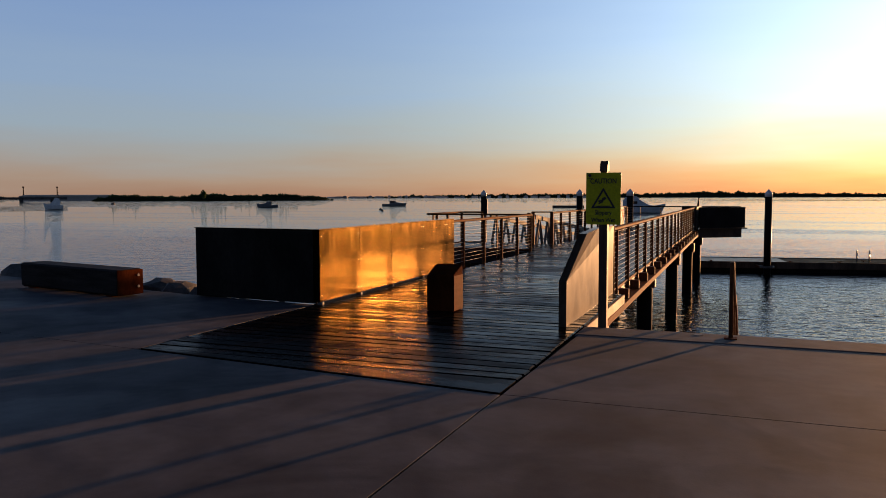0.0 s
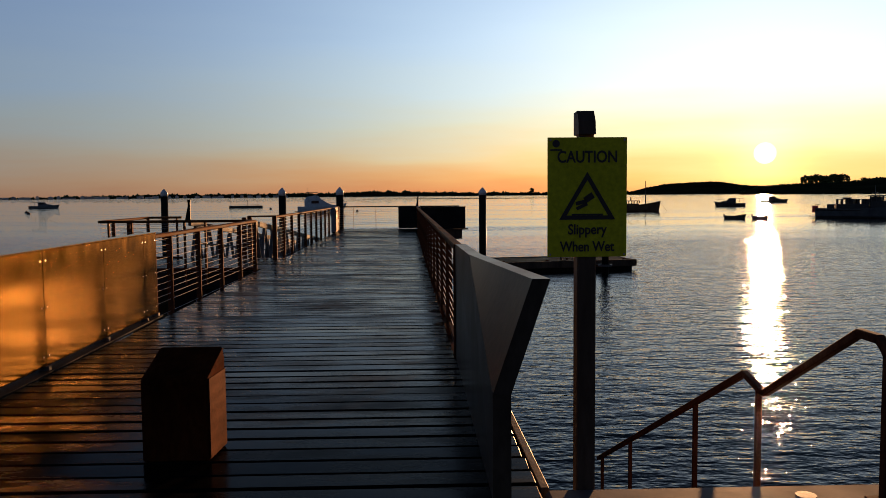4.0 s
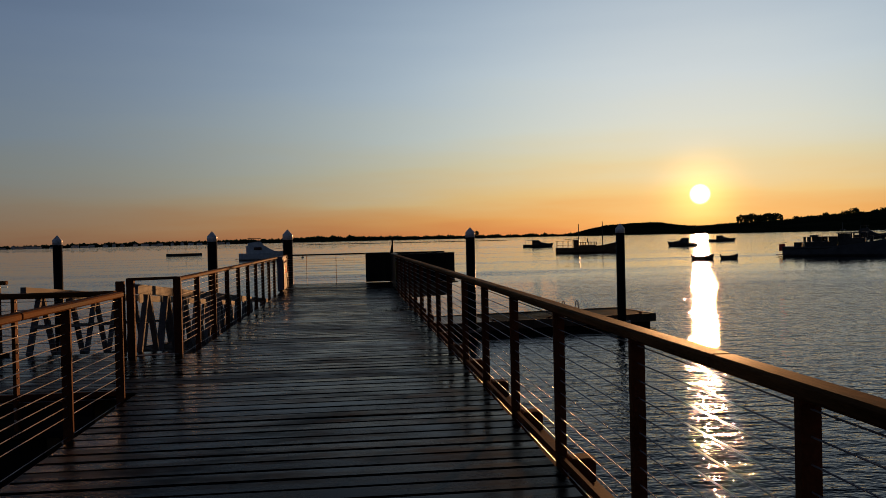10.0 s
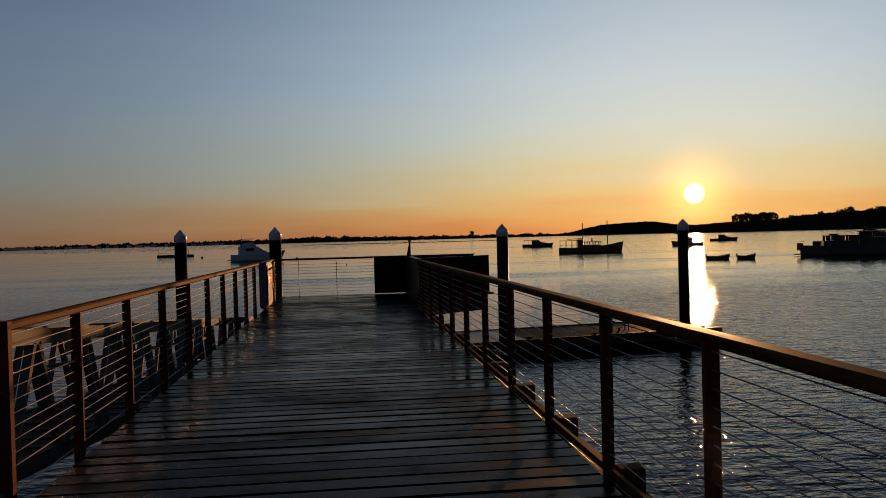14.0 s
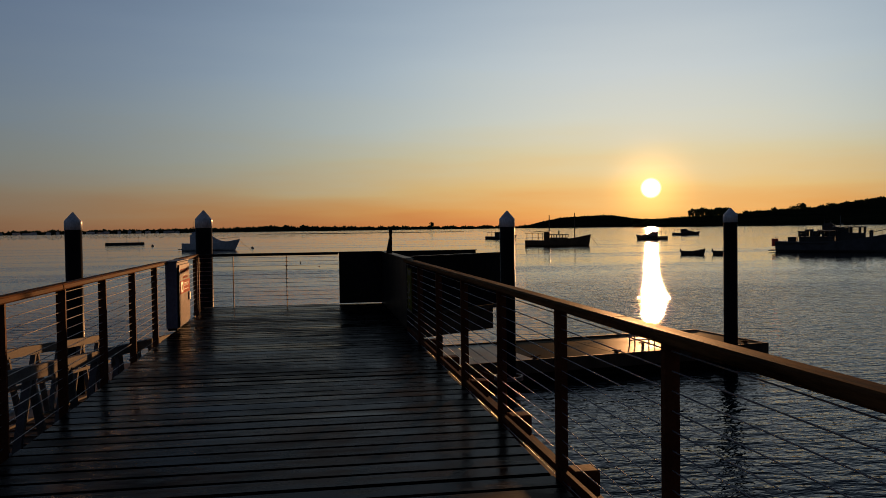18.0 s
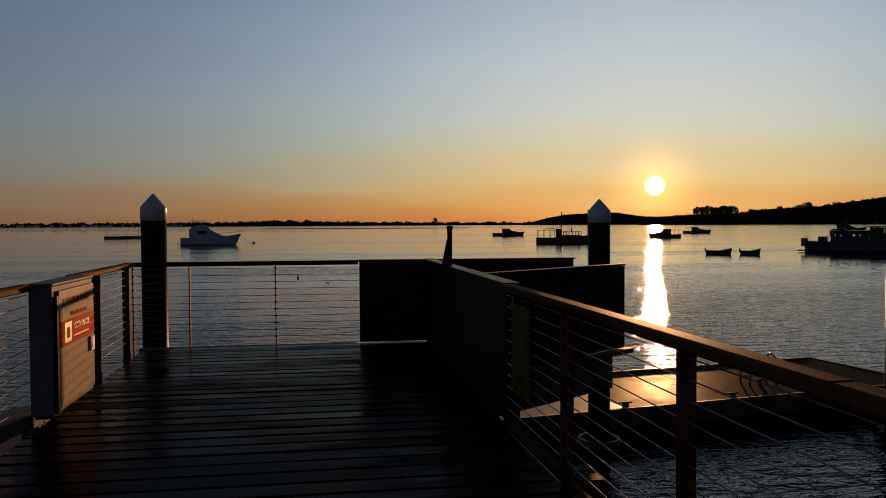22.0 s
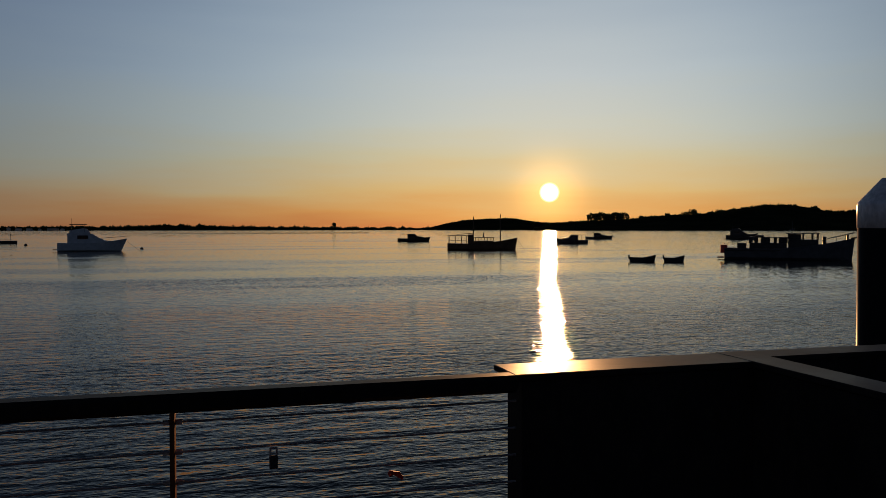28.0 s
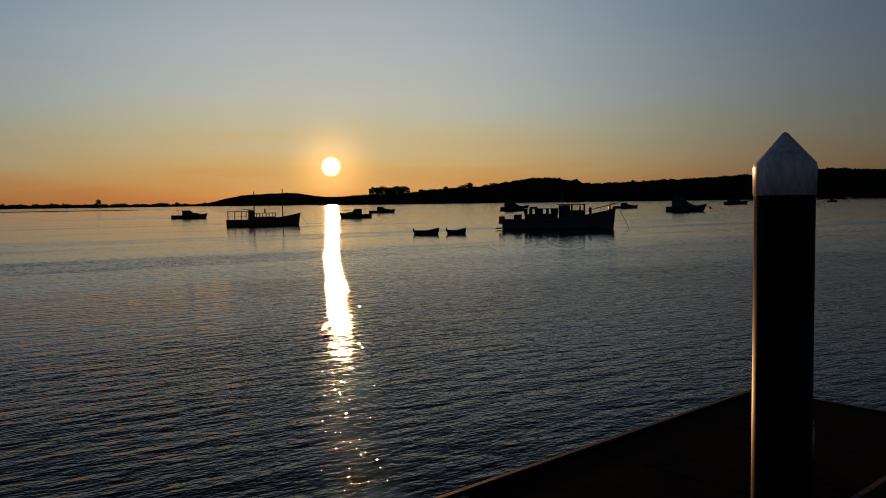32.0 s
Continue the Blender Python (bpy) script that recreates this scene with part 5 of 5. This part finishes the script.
part("side_cap", beam(B(), (-2.625, 34.4, 0.946), (-2.665, 38.37, 0.946), 0.12, 0.02, (0, 0, 1), 0.003), M_DARKSHADECLAD, t, "pale worn metal cap")
part("far_wing", beam(B(), (-2.6, 38.33, 0.3), (-0.92, 38.30, 0.3), 0.10, 1.27, (0, 0, 1), 0.004), M_DARKSHADECLAD, t)
part("far_wing_cap", beam(B(), (-2.6, 38.33, 0.943), (-0.90, 38.30, 0.943), 0.12, 0.015), M_DARKSHADECLAD, t)
part("near_wing", beam(B(), (-2.56, 35.92, 0.47), (-0.73, 37.2, 0.47), 0.08, 0.88, (0, 0, 1), 0.004), M_DARKSHADECLAD, t)
part("near_wing_cap", beam(B(), (-2.58, 35.9, 0.92), (-0.72, 37.21, 0.92), 0.10, 0.015), M_DARKSHADECLAD, t, "pale worn metal cap")
part("wing_sill", beam(B(), (-2.5, 35.92, 0.0), (-0.66, 37.21, 0.0), 0.16, 0.05), M_TIMBER, t)
struct("corner_landing", prism(B(), [(-2.6, 35.95), (-0.85, 37.15), (-0.95, 38.3), (-2.6, 38.3)], -0.40, -0.03), M_TIMBER, "timber landing beyond the corner wall", "deck")

t = thing("wall_warning_sign", (-2.655, 33.98, 0), "yellow warning sign by the corner wall, darkened as in shade", "sign")
# Board is turned from the sun; that shade is in its colour.
sign_board(t, 0.44, 0.56, 0, (-0.025, 0, 0.56), -90, M_SHADE_OLIVE)
part("bracket", bx(B(), -0.015, 0.03, -0.03, 0.03, 0.3, 0.78), M_STEEL, t)

# ---------------------------------------------------------------- flotation cabinet
t = thing("flotation_cabinet", (-5.805, 35.06, 0), "metal cabinet for a flotation device, body in shaded grey", "cabinet")
# Body and lid hold the shade of the near side in their colour.
part("body", bx(B(), -0.155, 0.0, 0.0, 0.97, 0.01, 0.935, 0.008), M_CABINET, t)
part("lid", bx(B(), -0.165, 0.012, -0.012, 0.982, 0.936, 0.955, 0.004), M_CABINET, t)
door = part("door", bx(B(), 0.002, 0.022, 0.085, 0.95, 0.05, 0.895, 0.004), M_DOOR, t)
part("frame_strip", bx(B(), 0.002, 0.026, 0.03, 0.072, 0.02, 0.86), M_PILE, t, "dark blue edge strip")
part("foot", bx(B(), -0.14, -0.02, 0.04, 0.93, -0.02, 0.01), M_PILE, t)
part("red_label", bx(B(), 0.0225, 0.024, 0.09, 0.945, 0.48, 0.665), M_RED, door, "red notice with white words")
part("camera_symbol", bx(B(), 0.024, 0.025, 0.20, 0.36, 0.50, 0.65), M_INK, door, "dark camera symbol")
part("symbol_lens", bx(B(), 0.0252, 0.026, 0.245, 0.315, 0.53, 0.61), M_SHADE_OLIVE, door)
lettering("words_flotation", "FLOTATION DEVICE", 0.075, M_RED, door, (0.0235, 0.49, 0.80), 90, 90, 1.0)
lettering("words_emergency", "EMERGENCIES ONLY", 0.045, M_RED, door, (0.0245, 0.55, 0.703), 90, 90, 1.0)
lettering("words_camera", "CCTV IN USE", 0.066, M_PALE, door, (0.0245, 0.62, 0.60), 90, 90, 1.0)
part("small_print", bx(B(), 0.024, 0.0248, 0.42, 0.80, 0.525, 0.535), M_PALE, door)
part("latch", bx(B(), 0.022, 0.041, 0.80, 0.90, 0.35, 0.47, 0.006), M_CAP, door, "recessed metal latch")
part("latch_hole", bx(B(), 0.0415, 0.043, 0.825, 0.875, 0.375, 0.445), M_INK, door)

# small things caught on the end wires
for x, z, m, lab, nm in ((-4.18, 0.79, M_RUBBER, "small dark padlock hanging on a wire", "padlock"), (-3.86, 0.70, M_BUOY, "scrap of red cloth tied to a wire", "cloth_scrap")):
    t = thing(nm, (x, 38.2, z), lab, "padlock" if nm == "padlock" else "cloth")
    if nm == "padlock":
        part("case", bx(B(), -0.011, 0.011, -0.006, 0.006, -0.05, -0.015, 0.003), m, t)
        part("shackle", tube(B(), [(-0.008, 0, -0.018), (-0.008, 0, 0.004), (0.008, 0, 0.004), (0.008, 0, -0.018)], 0.003, 6), M_WIRE, t)
    else:
        part("knot", bx(B(), -0.014, 0.0, -0.008, 0.008, -0.008, 0.008, 0.004), m, t)
        part("tail", loft(B(), [[(0, -0.004, -0.004), (0, 0.004, -0.004), (0, 0.004, 0.006), (0, -0.004, 0.006)], [(0.012, -0.003, -0.012), (0.012, 0.003, -0.012), (0.018, 0.003, 0.002), (0.018, -0.003, 0.002)], [(0.026, -0.002, -0.02), (0.026, 0.002, -0.02), (0.030, 0.002, -0.012), (0.030, -0.002, -0.012)]]), m, t)

# ---------------------------------------------------------------- pontoon with ladder
t = thing("pontoon", (7.97, 43.15, WATER_Z), "dark floating pontoon with wet timber top and steel edge", "pontoon", "", 9.6)
part("float", bx(B(), -11.2, -0.1, 0.1, 2.85, -0.3, 0.36, 0.03), M_PILE, t)
edges = [-11.3, -9.0, -6.75, -4.5, -2.25, 0.0]
for k, (x0, x1) in enumerate(zip(edges, edges[1:])):
    part("deck_panel", bx(B(), x0 + 0.006, x1 - 0.006, 0.0, 2.95, 0.365, 0.5, 0.008), M_PONT if k > 1 else M_GREYCLAD, t, "wet brown deck panel" if k > 1 else "pale grey deck panel")
part("edge_beam", bx(B(), -11.32, 0.02, -0.08, -0.006, 0.2, 0.53, 0.006), M_TIMBER, t)
part("edge_beam", bx(B(), -11.32, 0.02, 2.956, 3.03, 0.2, 0.53, 0.006), M_TIMBER, t)
part("end_beam", bx(B(), 0.004, 0.06, -0.06, 3.0, 0.2, 0.515, 0.006), M_TIMBER, t)
for px, py in ((-8.01, -1.19), (-2.05, -1.16)):
    for sx in (-1, 1):
        part("pile_arm", beam(B(), (px + sx * 0.3, -0.05, 0.35), (px + sx * 0.26, py - 0.1, 0.35), 0.08, 0.1), M_STEEL, t)
    b = loft(B(), [[(px + r * math.cos(a), py + r * math.sin(a), z) for r, z in ((0.275, 0.335), (0.325, 0.335), (0.325, 0.425), (0.275, 0.425))] for a in np.linspace(0, 2 * math.pi, 25)], False)
    bmesh.ops.remove_doubles(b, verts=b.verts, dist=0.001)
    part("pile_ring", b, M_ALU, t, "pale metal ring round the pile")
for x in (-10.4, -6.7, -4.45, -0.5):
    part("mooring_cleat", bx(bx(B(), x - 0.05, x + 0.05, 0.16, 0.22, 0.498, 0.55), x - 0.13, x + 0.13, 0.17, 0.21, 0.55, 0.58, 0.008), M_STEEL, t, "small steel mooring cleat")
lad = thing("swim_ladder", (4.4, 43.75, WATER_Z + 0.5), "stainless swim ladder with two hooped handles", "ladder")
for x in (0.0, 0.55):
    b = B()
    tube(b, [(x, -0.3, 0.0), (x, -0.3, 0.42), (x, -0.27, 0.52), (x, -0.18, 0.58), (x, -0.06, 0.58), (x, 0.03, 0.52), (x, 0.06, 0.42), (x, 0.06, 0.0)], 0.021, 8)
    part("handle", b, M_WIRE, lad, "", True)
part("rung", rod(B(), (0, 0.06, 0.12), (0.55, 0.06, 0.12), 0.018, 8), M_WIRE, lad, "", True)
part("cleat", bx(bx(B(), 0.25, 0.31, -0.2, -0.14, 0, 0.06), 0.16, 0.40, -0.19, -0.15, 0.06, 0.09, 0.01), M_STEEL, lad)

# ---------------------------------------------------------------- deck boards
deck = struct("jetty_deck", prism(B(), [(deck_left(9.2) + 0.04, 9.2), (deck_right(9.2) - 0.04, 9.2), (deck_right(11.59) - 0.04, 11.59), (deck_right(11.61) - 0.04, 11.61), (deck_right(38.2) - 0.04, 38.2), (deck_left(38.2) + 0.04, 38.2)], -0.12, -0.05),
              M_RUBBER, "wet dark hardwood boards laid across the jetty", "deck")
struct("apron_bed", prism(B(), [(-5.60, 5.86), (-1.99, 5.47), (-1.99, 9.2), (-5.60, 9.2)], -0.34, -0.06), M_RUBBER, "dark bed under the entrance boards", "deck")
rng = random.Random(4)
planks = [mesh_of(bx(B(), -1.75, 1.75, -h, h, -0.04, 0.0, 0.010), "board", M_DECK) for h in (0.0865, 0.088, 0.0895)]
part("cut_board", prism(B(), [(-5.605, 5.87), (-1.965, 5.47), (-1.965, 5.875), (-5.605, 5.91)], -0.04, -0.001), M_DECK, deck)
y = 6.0
while y < 38.19:
    x0, x1 = (-5.605 if y < 9.05 else -6.06 if 20.12 < y < 22.8 else deck_left(y)) + rng.uniform(-0.006, 0.006), deck_right(y) + rng.uniform(-0.006, 0.006)
    ob = shared("board", planks[rng.randrange(3)], deck, ((x0 + x1) / 2, y, rng.uniform(-0.004, 0.0)))
    ob.scale = ((x1 - x0) / 3.5, 1, 1)
    ob.rotation_euler = (radians(rng.uniform(-1.4, 1.4)), radians(rng.uniform(-0.05, 0.05)), radians(rng.uniform(-0.06, 0.06)))
    y += 0.196
part("end_board", bx(B(), -5.92, -3.52, 38.2, 38.3, -0.2, -0.002, 0.006), M_SLEEPER, deck)
